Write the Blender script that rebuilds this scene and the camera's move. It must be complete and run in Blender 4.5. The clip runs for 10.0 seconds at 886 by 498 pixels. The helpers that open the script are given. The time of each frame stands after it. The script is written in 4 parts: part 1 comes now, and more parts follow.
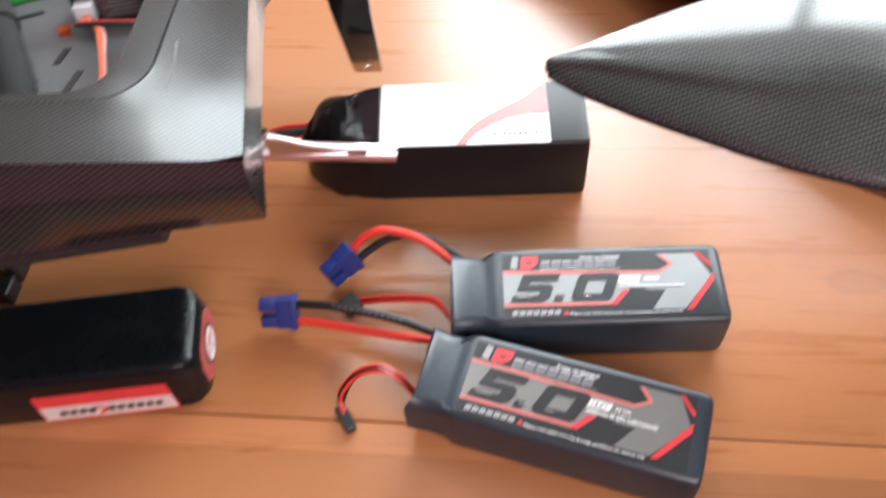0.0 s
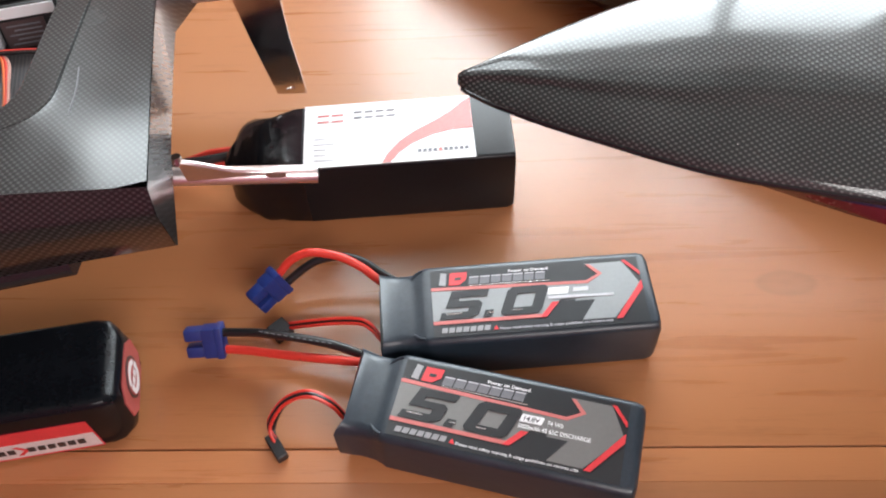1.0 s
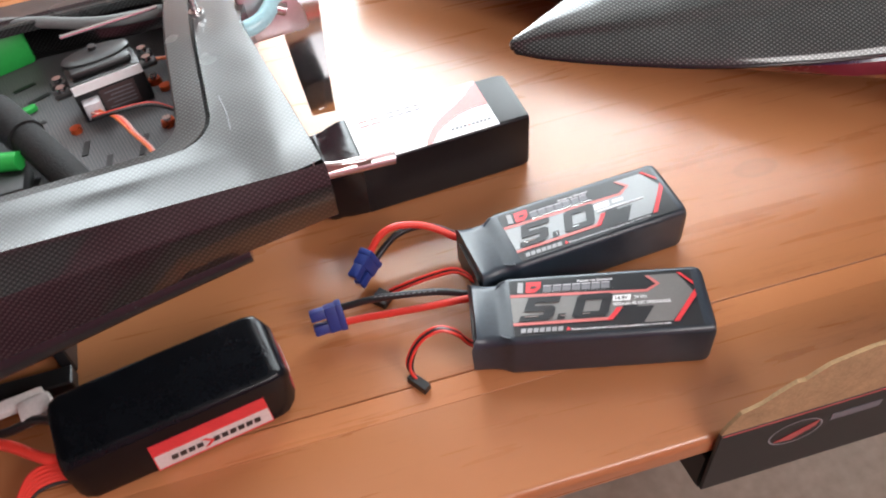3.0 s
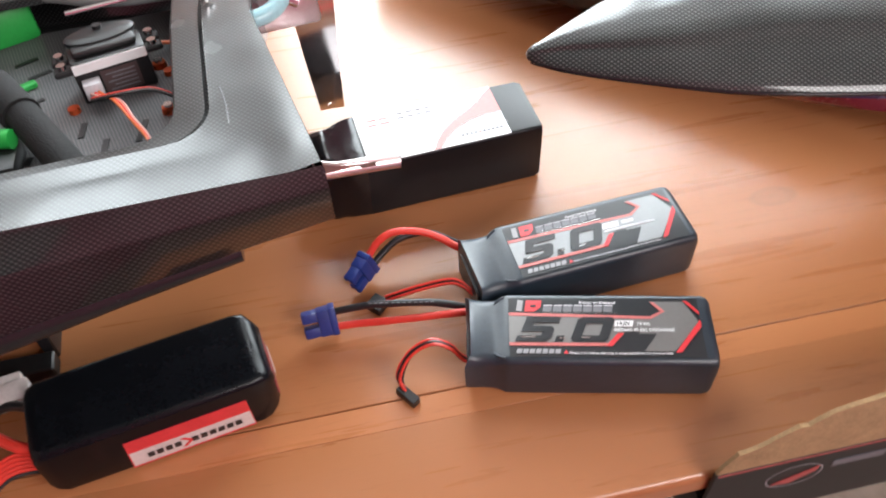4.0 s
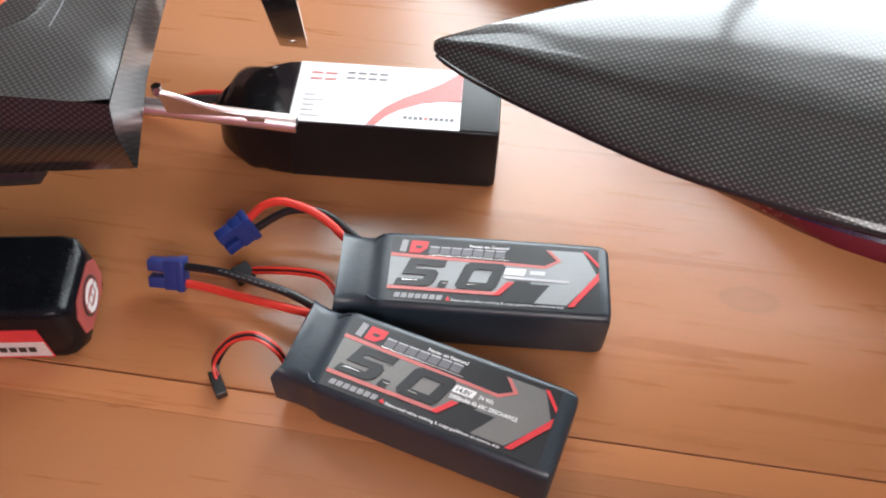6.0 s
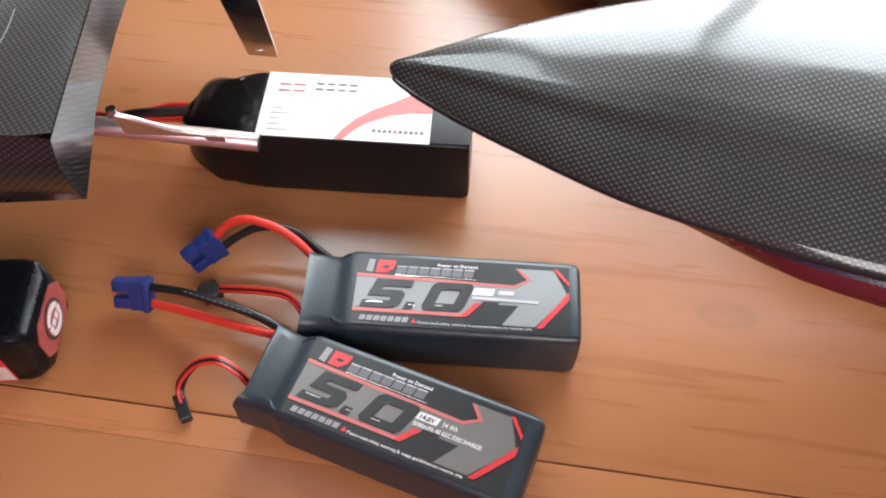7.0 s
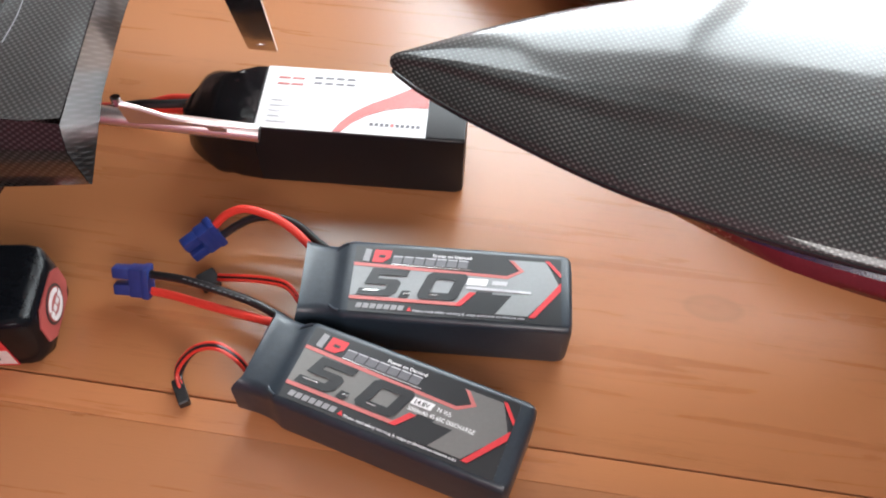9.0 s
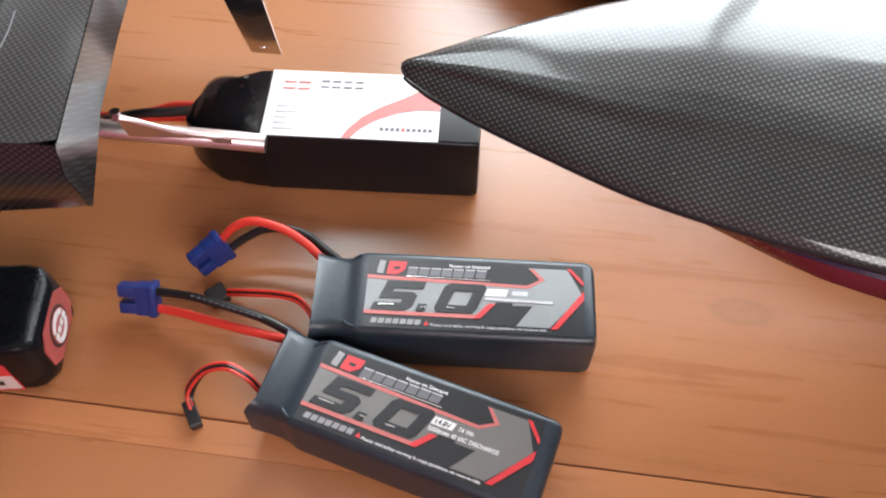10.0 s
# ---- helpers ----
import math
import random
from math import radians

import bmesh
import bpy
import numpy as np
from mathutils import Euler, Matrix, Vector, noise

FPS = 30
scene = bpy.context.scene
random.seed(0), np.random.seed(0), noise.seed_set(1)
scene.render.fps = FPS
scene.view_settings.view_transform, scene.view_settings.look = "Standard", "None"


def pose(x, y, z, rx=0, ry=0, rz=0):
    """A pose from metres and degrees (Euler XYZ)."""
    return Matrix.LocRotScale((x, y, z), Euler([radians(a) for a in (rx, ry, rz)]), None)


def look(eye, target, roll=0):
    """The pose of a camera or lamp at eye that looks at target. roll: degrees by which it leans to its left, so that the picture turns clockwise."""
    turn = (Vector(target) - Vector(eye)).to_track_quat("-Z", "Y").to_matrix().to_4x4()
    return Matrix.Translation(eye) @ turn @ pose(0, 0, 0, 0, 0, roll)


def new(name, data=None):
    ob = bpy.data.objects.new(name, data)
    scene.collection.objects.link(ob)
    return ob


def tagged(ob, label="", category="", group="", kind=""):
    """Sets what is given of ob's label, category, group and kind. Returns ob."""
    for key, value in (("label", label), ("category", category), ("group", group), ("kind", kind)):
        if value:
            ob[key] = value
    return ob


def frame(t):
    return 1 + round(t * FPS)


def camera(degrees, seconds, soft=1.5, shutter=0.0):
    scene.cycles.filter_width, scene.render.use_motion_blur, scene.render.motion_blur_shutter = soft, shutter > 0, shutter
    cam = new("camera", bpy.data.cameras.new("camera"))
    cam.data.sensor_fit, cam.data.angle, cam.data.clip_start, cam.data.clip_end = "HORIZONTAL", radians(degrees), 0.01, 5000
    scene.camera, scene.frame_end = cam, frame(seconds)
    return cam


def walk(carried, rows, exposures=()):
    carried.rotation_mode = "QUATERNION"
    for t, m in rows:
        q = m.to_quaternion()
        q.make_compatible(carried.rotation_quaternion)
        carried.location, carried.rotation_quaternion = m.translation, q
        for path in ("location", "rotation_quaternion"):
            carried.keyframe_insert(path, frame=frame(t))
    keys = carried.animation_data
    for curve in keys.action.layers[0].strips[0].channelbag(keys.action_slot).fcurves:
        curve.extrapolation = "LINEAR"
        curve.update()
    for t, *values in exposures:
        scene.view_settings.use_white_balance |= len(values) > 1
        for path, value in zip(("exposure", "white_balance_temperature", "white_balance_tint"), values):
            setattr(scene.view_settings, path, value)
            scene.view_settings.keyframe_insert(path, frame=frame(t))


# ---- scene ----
EXPOSURE, WIN_POWER, DOOR_POWER = 0.06, 37.0, 26.0
cam = camera(53.7, 10.0, soft=2.0, shutter=0.5)
PATH = [
    (0, (0.065, 0.106, 0.429), (-0.005, 1.255, -1.207), -4.3),
    (0.2, (0.07, 0.121, 0.433), (0.041, 1.288, -1.191), -3.6),
    (0.5, (0.079, 0.114, 0.427), (0.063, 1.333, -1.159), -3.5),
    (0.8, (0.087, 0.114, 0.423), (0.094, 1.294, -1.192), -3.3),
    (1, (0.084, 0.108, 0.422), (0.101, 1.293, -1.189), -3.4),
    (1.2, (0.082, 0.108, 0.421), (0.143, 1.298, -1.185), -1.8),
    (1.5, (0.046, 0.095, 0.439), (0.178, 1.332, -1.127), -1.6),
    (1.7, (0.017, 0.076, 0.446), (0.171, 1.313, -1.118), -3.5),
    (2, (-0.034, 0.056, 0.454), (0.178, 1.272, -1.12), -4.6),
    (2.2, (-0.052, 0.034, 0.462), (0.169, 1.265, -1.099), -5.8),
    (2.5, (-0.07, 0.025, 0.469), (0.194, 1.248, -1.09), -5.8),
    (2.8, (-0.066, 0.011, 0.473), (0.214, 1.266, -1.058), -7.3),
    (3, (-0.06, 0.022, 0.467), (0.291, 1.249, -1.073), -5.4),
    (3.2, (-0.06, 0.026, 0.475), (0.294, 1.242, -1.073), -6.3),
    (4.3, (-0.029, 0.056, 0.441), (0.264, 1.29, -1.106), -0.2),
    (4.5, (0.007, 0.074, 0.429), (0.246, 1.327, -1.111), -0.0),
    (4.7, (0.043, 0.092, 0.428), (0.193, 1.334, -1.132), 1.1),
    (5, (0.094, 0.101, 0.435), (0.035, 1.346, -1.129), 0.4),
    (5.3, (0.121, 0.109, 0.425), (0.033, 1.314, -1.168), 1.7),
    (5.5, (0.133, 0.116, 0.416), (0.054, 1.302, -1.194), 1.3),
    (5.7, (0.117, 0.093, 0.417), (0.066, 1.271, -1.198), 2.2),
    (6.8, (0.14, 0.117, 0.42), (0.062, 1.25, -1.226), 0.6),
    (7, (0.142, 0.122, 0.424), (0.064, 1.243, -1.231), 0.4),
    (7.5, (0.146, 0.122, 0.427), (0.087, 1.26, -1.216), 1.5),
    (8, (0.146, 0.119, 0.429), (0.093, 1.28, -1.198), 1.6),
    (8.5, (0.142, 0.109, 0.427), (0.081, 1.258, -1.208), 1.4),
    (9, (0.139, 0.11, 0.429), (0.088, 1.24, -1.221), 2.2),
    (9.5, (0.137, 0.112, 0.426), (0.078, 1.235, -1.228), 1.8),
    (10, (0.133, 0.131, 0.421), (0.067, 1.23, -1.248), 0.1),
]
walk(cam, [(t, look(eye, target, roll)) for t, eye, target, roll in PATH], [(t, EXPOSURE + e) for t, e in ((0, 0.34), (0.5, 0.15), (1, 0.02), (1.6, -0.02), (2.5, 0.16), (3.0, 0.24), (4.5, 0.26), (5.0, 0.1), (5.5, -0.04), (7.0, 0.0), (7.5, 0.02), (8.0, -0.07), (8.5, -0.07), (9.2, 0.02), (10, 0.02))])

# ---- world, light ----
world = bpy.data.worlds.new("sky")
scene.world = world
world.use_nodes = True
_sky = world.node_tree.nodes.new("ShaderNodeTexSky")
_sky.sky_type, _sky.sun_disc = "NISHITA", False
_sky.sun_elevation, _sky.sun_rotation = radians(40), radians(180)
world.node_tree.nodes["Background"].inputs["Strength"].default_value = 0.1
world.node_tree.links.new(_sky.outputs[0], world.node_tree.nodes["Background"].inputs["Color"])


def area_lamp(name, eye, target, w, h, power, colour):
    lamp = bpy.data.lights.new(name, "AREA")
    lamp.shape, lamp.size, lamp.size_y, lamp.energy, lamp.color = "RECTANGLE", w, h, power, colour
    ob = new(name, lamp)
    ob.matrix_world = look(eye, target)
    return ob


WIN_Z0, WIN_Z1 = 0.06, 1.02
PANES = ((0.01, 0.42), (0.48, 0.84), (0.90, 1.4))
# Added unseen high opening, there so the open hull's deck mirrors brightness.
HIGH = (-0.54, -0.06, 0.98, 1.60)
for px0, px1 in PANES:
    area_lamp("window_light", ((px0 + px1) / 2, 1.235, (WIN_Z0 + WIN_Z1) / 2), ((px0 + px1) / 2, 0.0, (WIN_Z0 + WIN_Z1) / 2), px1 - px0, WIN_Z1 - WIN_Z0, WIN_POWER * (px1 - px0), (0.88, 0.965, 1.0))
# Helper lamp in the added opening, lifting the deck's reflection.
area_lamp("deck_reflection_light", ((HIGH[0] + HIGH[1]) / 2, 1.235, (HIGH[2] + HIGH[3]) / 2), ((HIGH[0] + HIGH[1]) / 2, 0.0, (HIGH[2] + HIGH[3]) / 2), HIGH[1] - HIGH[0], HIGH[3] - HIGH[2], WIN_POWER * (HIGH[1] - HIGH[0]) * 0.58, (0.88, 0.965, 1.0))
area_lamp("door_light", (0.8, -1.17, 1.33), (0.1, 0.3, 0.0), 1.1, 0.72, DOOR_POWER, (1.0, 0.965, 0.95))


# ---- materials ----
def material(name, colour, rough=0.5, metal=0.0, coat=0.0, coat_rough=0.08, vary=0.12, scale=60.0, bump=0.0, bump_scale=200.0, spec=0.5):
    m = bpy.data.materials.new(name)
    m.use_nodes = True
    nt = m.node_tree
    b = nt.nodes["Principled BSDF"]
    b.inputs["Roughness"].default_value, b.inputs["Metallic"].default_value = rough, metal
    b.inputs["Coat Weight"].default_value, b.inputs["Coat Roughness"].default_value = coat, coat_rough
    b.inputs["Specular IOR Level"].default_value = spec
    tc = nt.nodes.new("ShaderNodeTexCoord")
    n1, n2 = nt.nodes.new("ShaderNodeTexNoise"), nt.nodes.new("ShaderNodeTexNoise")
    n1.inputs["Scale"].default_value, n2.inputs["Scale"].default_value = scale, scale * 9
    n1.inputs["Detail"].default_value = 3.0
    add = nt.nodes.new("ShaderNodeMath")
    add.operation = "ADD"
    nt.links.new(tc.outputs["Object"], n1.inputs["Vector"])
    nt.links.new(tc.outputs["Object"], n2.inputs["Vector"])
    nt.links.new(n1.outputs["Fac"], add.inputs[0])
    nt.links.new(n2.outputs["Fac"], add.inputs[1])
    ramp = nt.nodes.new("ShaderNodeMapRange")
    ramp.inputs["From Min"].default_value, ramp.inputs["From Max"].default_value = 0.6, 1.4
    ramp.inputs["To Min"].default_value, ramp.inputs["To Max"].default_value = 1 - vary, 1 + vary
    nt.links.new(add.outputs[0], ramp.inputs["Value"])
    mul = nt.nodes.new("ShaderNodeVectorMath")
    mul.operation = "SCALE"
    mul.inputs[0].default_value = colour
    nt.links.new(ramp.outputs[0], mul.inputs["Scale"])
    nt.links.new(mul.outputs[0], b.inputs["Base Color"])
    rr = nt.nodes.new("ShaderNodeMapRange")
    rr.inputs["From Min"].default_value, rr.inputs["From Max"].default_value = 0.6, 1.4
    rr.inputs["To Min"].default_value, rr.inputs["To Max"].default_value = max(0.02, rough - 0.025), rough + 0.03
    nt.links.new(add.outputs[0], rr.inputs["Value"])
    nt.links.new(rr.outputs[0], b.inputs["Roughness"])
    if bump:
        nb, bp = nt.nodes.new("ShaderNodeTexNoise"), nt.nodes.new("ShaderNodeBump")
        nb.inputs["Scale"].default_value, bp.inputs["Strength"].default_value, bp.inputs["Distance"].default_value = bump_scale, bump, 0.001
        nt.links.new(tc.outputs["Object"], nb.inputs["Vector"])
        nt.links.new(nb.outputs["Fac"], bp.inputs["Height"])
        nt.links.new(bp.outputs[0], b.inputs["Normal"])
    return m


def wood_material(name, dark, light, tone):
    m = bpy.data.materials.new(name)
    m.use_nodes = True
    nt = m.node_tree
    b = nt.nodes["Principled BSDF"]
    tc, mp = nt.nodes.new("ShaderNodeTexCoord"), nt.nodes.new("ShaderNodeMapping")
    mp.inputs["Scale"].default_value = (2.6, 48.0, 48.0)
    nt.links.new(tc.outputs["Object"], mp.inputs["Vector"])
    grain, broad, fine = (nt.nodes.new("ShaderNodeTexNoise") for _ in range(3))
    grain.inputs["Scale"].default_value, grain.inputs["Detail"].default_value, grain.inputs["Distortion"].default_value = 2.6, 6.0, 0.7
    nt.links.new(mp.outputs[0], grain.inputs["Vector"])
    m2 = nt.nodes.new("ShaderNodeMapping")
    m2.inputs["Scale"].default_value = (1.6, 6.5, 6.5)
    nt.links.new(tc.outputs["Object"], m2.inputs["Vector"])
    broad.inputs["Scale"].default_value, broad.inputs["Detail"].default_value, broad.inputs["Distortion"].default_value = 2.4, 2.0, 1.0
    nt.links.new(m2.outputs[0], broad.inputs["Vector"])
    m3 = nt.nodes.new("ShaderNodeMapping")
    m3.inputs["Scale"].default_value = (14.0, 420.0, 420.0)
    nt.links.new(tc.outputs["Object"], m3.inputs["Vector"])
    fine.inputs["Scale"].default_value, fine.inputs["Detail"].default_value = 3.0, 2.0
    nt.links.new(m3.outputs[0], fine.inputs["Vector"])
    mix1, mix2 = nt.nodes.new("ShaderNodeMath"), nt.nodes.new("ShaderNodeMath")
    mix1.operation = mix2.operation = "MULTIPLY_ADD"
    mix1.inputs[1].default_value, mix2.inputs[1].default_value = 0.45, 0.36
    nt.links.new(broad.outputs["Fac"], mix1.inputs[0])
    nt.links.new(grain.outputs["Fac"], mix1.inputs[2])
    nt.links.new(fine.outputs["Fac"], mix2.inputs[0])
    nt.links.new(mix1.outputs[0], mix2.inputs[2])
    ramp = nt.nodes.new("ShaderNodeValToRGB")
    ramp.color_ramp.elements[0].position, ramp.color_ramp.elements[1].position = 0.72, 1.08
    ramp.color_ramp.elements[0].color = (*(c * tone for c in dark), 1)
    ramp.color_ramp.elements[1].color = (*(c * tone for c in light), 1)
    m4, fleck, mix3 = nt.nodes.new("ShaderNodeMapping"), nt.nodes.new("ShaderNodeTexNoise"), nt.nodes.new("ShaderNodeMath")
    m4.inputs["Scale"].default_value = (70.0, 190.0, 190.0)
    nt.links.new(tc.outputs["Object"], m4.inputs["Vector"])
    fleck.inputs["Scale"].default_value, fleck.inputs["Detail"].default_value = 1.6, 2.0
    nt.links.new(m4.outputs[0], fleck.inputs["Vector"])
    mix3.operation, mix3.inputs[1].default_value = "MULTIPLY_ADD", 0.3
    nt.links.new(fleck.outputs["Fac"], mix3.inputs[0])
    nt.links.new(mix2.outputs[0], mix3.inputs[2])
    nt.links.new(mix3.outputs[0], ramp.inputs[0])
    b.inputs["Coat Weight"].default_value, b.inputs["Coat Roughness"].default_value = 0.35, 0.2
    # one faint oval knot
    km = nt.nodes.new("ShaderNodeMapping")
    km.inputs["Location"].default_value = (-0.2767 * 52, -0.0994 * 105, 0)
    km.inputs["Scale"].default_value = (52, 105, 0)
    nt.links.new(tc.outputs["Object"], km.inputs["Vector"])
    kl = nt.nodes.new("ShaderNodeVectorMath")
    kl.operation = "LENGTH"
    nt.links.new(km.outputs[0], kl.inputs[0])
    kr = nt.nodes.new("ShaderNodeValToRGB")
    for pos, val in ((0.35, 0.93), (0.8, 0.82), (1.0, 1.0)):
        el = kr.color_ramp.elements.new(pos) if pos < 1 else kr.color_ramp.elements[-1]
        el.position, el.color = pos, (val, val, val, 1)
    kr.color_ramp.elements[0].color = (0.86, 0.86, 0.86, 1)
    nt.links.new(kl.outputs["Value"], kr.inputs[0])
    km2 = nt.nodes.new("ShaderNodeVectorMath")
    km2.operation = "MULTIPLY"
    nt.links.new(ramp.outputs[0], km2.inputs[0])
    nt.links.new(kr.outputs[0], km2.inputs[1])
    nt.links.new(km2.outputs[0], b.inputs["Base Color"])
    rr = nt.nodes.new("ShaderNodeMapRange")
    rr.inputs["To Min"].default_value, rr.inputs["To Max"].default_value = 0.22, 0.36
    nt.links.new(grain.outputs["Fac"], rr.inputs["Value"])
    nt.links.new(rr.outputs[0], b.inputs["Roughness"])
    bp = nt.nodes.new("ShaderNodeBump")
    bp.inputs["Strength"].default_value, bp.inputs["Distance"].default_value = 0.12, 0.0004
    nt.links.new(fine.outputs["Fac"], bp.inputs["Height"])
    nt.links.new(bp.outputs[0], b.inputs["Normal"])
    return m


def carbon_material(name, pitch, low, high, rough=0.3, coat=0.6, turn=0.0, fold="ADD", coat_rough=0.12, bump=0.22, spec=0.15, start=0.5):
    """Plain weave: two crossed sine bands give raised tows; resin coat over it."""
    m = bpy.data.materials.new(name)
    m.use_nodes = True
    nt = m.node_tree
    b = nt.nodes["Principled BSDF"]
    tc, mp = nt.nodes.new("ShaderNodeTexCoord"), nt.nodes.new("ShaderNodeMapping")
    mp.inputs["Rotation"].default_value = (0, 0, turn)
    nt.links.new(tc.outputs["Object"], mp.inputs["Vector"])
    sep = nt.nodes.new("ShaderNodeSeparateXYZ")
    nt.links.new(mp.outputs[0], sep.inputs[0])

    def math(op, a, c=None):
        n = nt.nodes.new("ShaderNodeMath")
        n.operation = op
        for i, v in enumerate((a, c)):
            if v is None:
                continue
            if isinstance(v, (int, float)):
                n.inputs[i].default_value = v
            else:
                nt.links.new(v, n.inputs[i])
        return n.outputs[0]
    k = 2 * 3.14159265 / pitch
    u = math("SINE", math("MULTIPLY", sep.outputs[0], k))
    v = math("SINE", math("MULTIPLY", math(fold, sep.outputs[1], sep.outputs[2]), k))
    w = math("MULTIPLY", u, v)
    patch = nt.nodes.new("ShaderNodeTexNoise")
    patch.inputs["Scale"].default_value, patch.inputs["Detail"].default_value = 26.0, 4.0
    nt.links.new(tc.outputs["Object"], patch.inputs["Vector"])
    ramp = nt.nodes.new("ShaderNodeValToRGB")
    ramp.color_ramp.elements[0].position, ramp.color_ramp.elements[1].position = start, 0.98
    ramp.color_ramp.elements[0].color, ramp.color_ramp.elements[1].color = (*low, 1), (*high, 1)
    f = math("ADD", math("MULTIPLY", math("ADD", w, 1.0), 0.42), math("MULTIPLY", patch.outputs["Fac"], 0.34))
    nt.links.new(f, ramp.inputs[0])
    nt.links.new(ramp.outputs[0], b.inputs["Base Color"])
    b.inputs["Coat Weight"].default_value, b.inputs["Coat Roughness"].default_value = coat, coat_rough
    b.inputs["Specular IOR Level"].default_value = spec
    rr = nt.nodes.new("ShaderNodeMapRange")
    rr.inputs["From Min"].default_value, rr.inputs["From Max"].default_value = 0.3, 0.7
    rr.inputs["To Min"].default_value, rr.inputs["To Max"].default_value = rough - 0.06, rough + 0.1
    nt.links.new(patch.outputs["Fac"], rr.inputs["Value"])
    nt.links.new(rr.outputs[0], b.inputs["Roughness"])
    smear = nt.nodes.new("ShaderNodeTexNoise")
    smear.inputs["Scale"].default_value, smear.inputs["Detail"].default_value = 14.0, 3.0
    nt.links.new(tc.outputs["Object"], smear.inputs["Vector"])
    cr = nt.nodes.new("ShaderNodeMapRange")
    cr.inputs["From Min"].default_value, cr.inputs["From Max"].default_value = 0.35, 0.65
    cr.inputs["To Min"].default_value, cr.inputs["To Max"].default_value = coat_rough * 0.6, coat_rough * 2.0
    nt.links.new(smear.outputs["Fac"], cr.inputs["Value"])
    nt.links.new(cr.outputs[0], b.inputs["Coat Roughness"])
    bp = nt.nodes.new("ShaderNodeBump")
    bp.inputs["Strength"].default_value, bp.inputs["Distance"].default_value = bump, 0.0002
    nt.links.new(w, bp.inputs["Height"])
    nt.links.new(bp.outputs[0], b.inputs["Normal"])
    return m


WOOD = wood_material("cherry_wood", (0.382, 0.145, 0.059), (0.472, 0.190, 0.076), 0.92)
WOOD_STRIP = wood_material("cherry_strip", (0.388, 0.148, 0.061), (0.482, 0.194, 0.079), 1.08)
WOOD_EDGE = wood_material("cherry_edge", (0.382, 0.145, 0.059), (0.472, 0.190, 0.076), 0.92)
# Pale tows: the fibres' glints are put into this weave's base colour.
CARBON = carbon_material("carbon_weave_glints", 0.0034, (0.017, 0.019, 0.019), (0.112, 0.122, 0.119), 0.40, 0.85, 0.25, coat_rough=0.08, bump=0.3, start=0.60)
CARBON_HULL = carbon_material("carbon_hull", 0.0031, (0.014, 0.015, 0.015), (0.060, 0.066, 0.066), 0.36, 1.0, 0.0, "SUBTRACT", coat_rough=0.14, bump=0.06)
# Darker copy of the deck weave: the sides' shade is in the colour.
CARBON_SIDE_SHADED = carbon_material("carbon_side_shaded", 0.0034, (0.005, 0.005, 0.005), (0.040, 0.040, 0.041), 0.36, 1.0, 0.0, "SUBTRACT", coat_rough=0.12, bump=0.05)
CARBON_SIDE_SHADED.node_tree.nodes["Principled BSDF"].inputs["Coat IOR"].default_value = 1.55
CARBON_TRAY = carbon_material("carbon_tray", 0.0028, (0.11, 0.113, 0.117), (0.21, 0.213, 0.217), 0.4, 0.3, 0.6)
SHRINK = material("grey_heat_shrink", (0.020, 0.030, 0.042), 0.38, bump=0.18, bump_scale=90, vary=0.25, spec=0.6)
BLACK_SHRINK = material("black_heat_shrink", (0.006, 0.006, 0.0075), 0.16, bump=0.5, bump_scale=75, vary=0.3, spec=0.5)
BLACK_MATT = material("black_satin_wrap", (0.009, 0.009, 0.011), 0.32, spec=0.3, vary=0.2, bump=0.08, bump_scale=60)
BLACK_TOP = material("black_glossy_wrap", (0.005, 0.006, 0.008), 0.24, bump=0.05, bump_scale=30, vary=0.3, spec=0.2)
LABEL_BLACK = material("label_black", (0.024, 0.026, 0.029), 0.3, vary=0.05)
# One silver print in two tones: the packs' difference in light is coloured in.
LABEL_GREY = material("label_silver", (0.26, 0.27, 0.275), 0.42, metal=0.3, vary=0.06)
LABEL_SHADED = material("label_silver_shaded", (0.19, 0.185, 0.178), 0.42, metal=0.35, vary=0.06)
LABEL_RED = material("label_red", (0.68, 0.045, 0.055), 0.35)
LABEL_PINK = material("label_red_line", (0.55, 0.16, 0.15), 0.35)
LABEL_WHITE = material("label_white", (0.82, 0.82, 0.83), 0.4, vary=0.03)
PRINT_GREY = material("print_grey", (0.15, 0.15, 0.165), 0.45)
PRINT_MID = material("mid_grey_print", (0.30, 0.30, 0.31), 0.45)
PRINT_PALE = material("print_pale", (0.55, 0.55, 0.58), 0.45)
CHROME = material("chrome_print", (0.72, 0.72, 0.72), 0.18, metal=0.9, vary=0.05)
STEEL = material("polished_steel", (0.62, 0.60, 0.60), 0.16, metal=1.0, vary=0.08, bump=0.04, bump_scale=40)
BLADE = material("polished_steel_blade", (0.70, 0.67, 0.67), 0.13, metal=1.0, vary=0.1, bump=0.05, bump_scale=40)
ALU = material("aluminium_tube", (0.80, 0.72, 0.72), 0.36, metal=1.0, vary=0.06)
RED_WIRE = material("red_silicone", (0.70, 0.045, 0.03), 0.38, vary=0.08)
BLACK_WIRE = material("black_silicone", (0.012, 0.012, 0.013), 0.32)
ORANGE_WIRE = material("orange_wire", (0.72, 0.16, 0.04), 0.4)
BLUE_PLASTIC = material("blue_nylon", (0.015, 0.035, 0.19), 0.42, bump=0.05)
BLACK_PLASTIC = material("black_plastic", (0.012, 0.012, 0.013), 0.4, bump=0.1)
BLACK_FABRIC = material("black_braid", (0.006, 0.006, 0.0065), 0.85, bump=0.6, bump_scale=900)
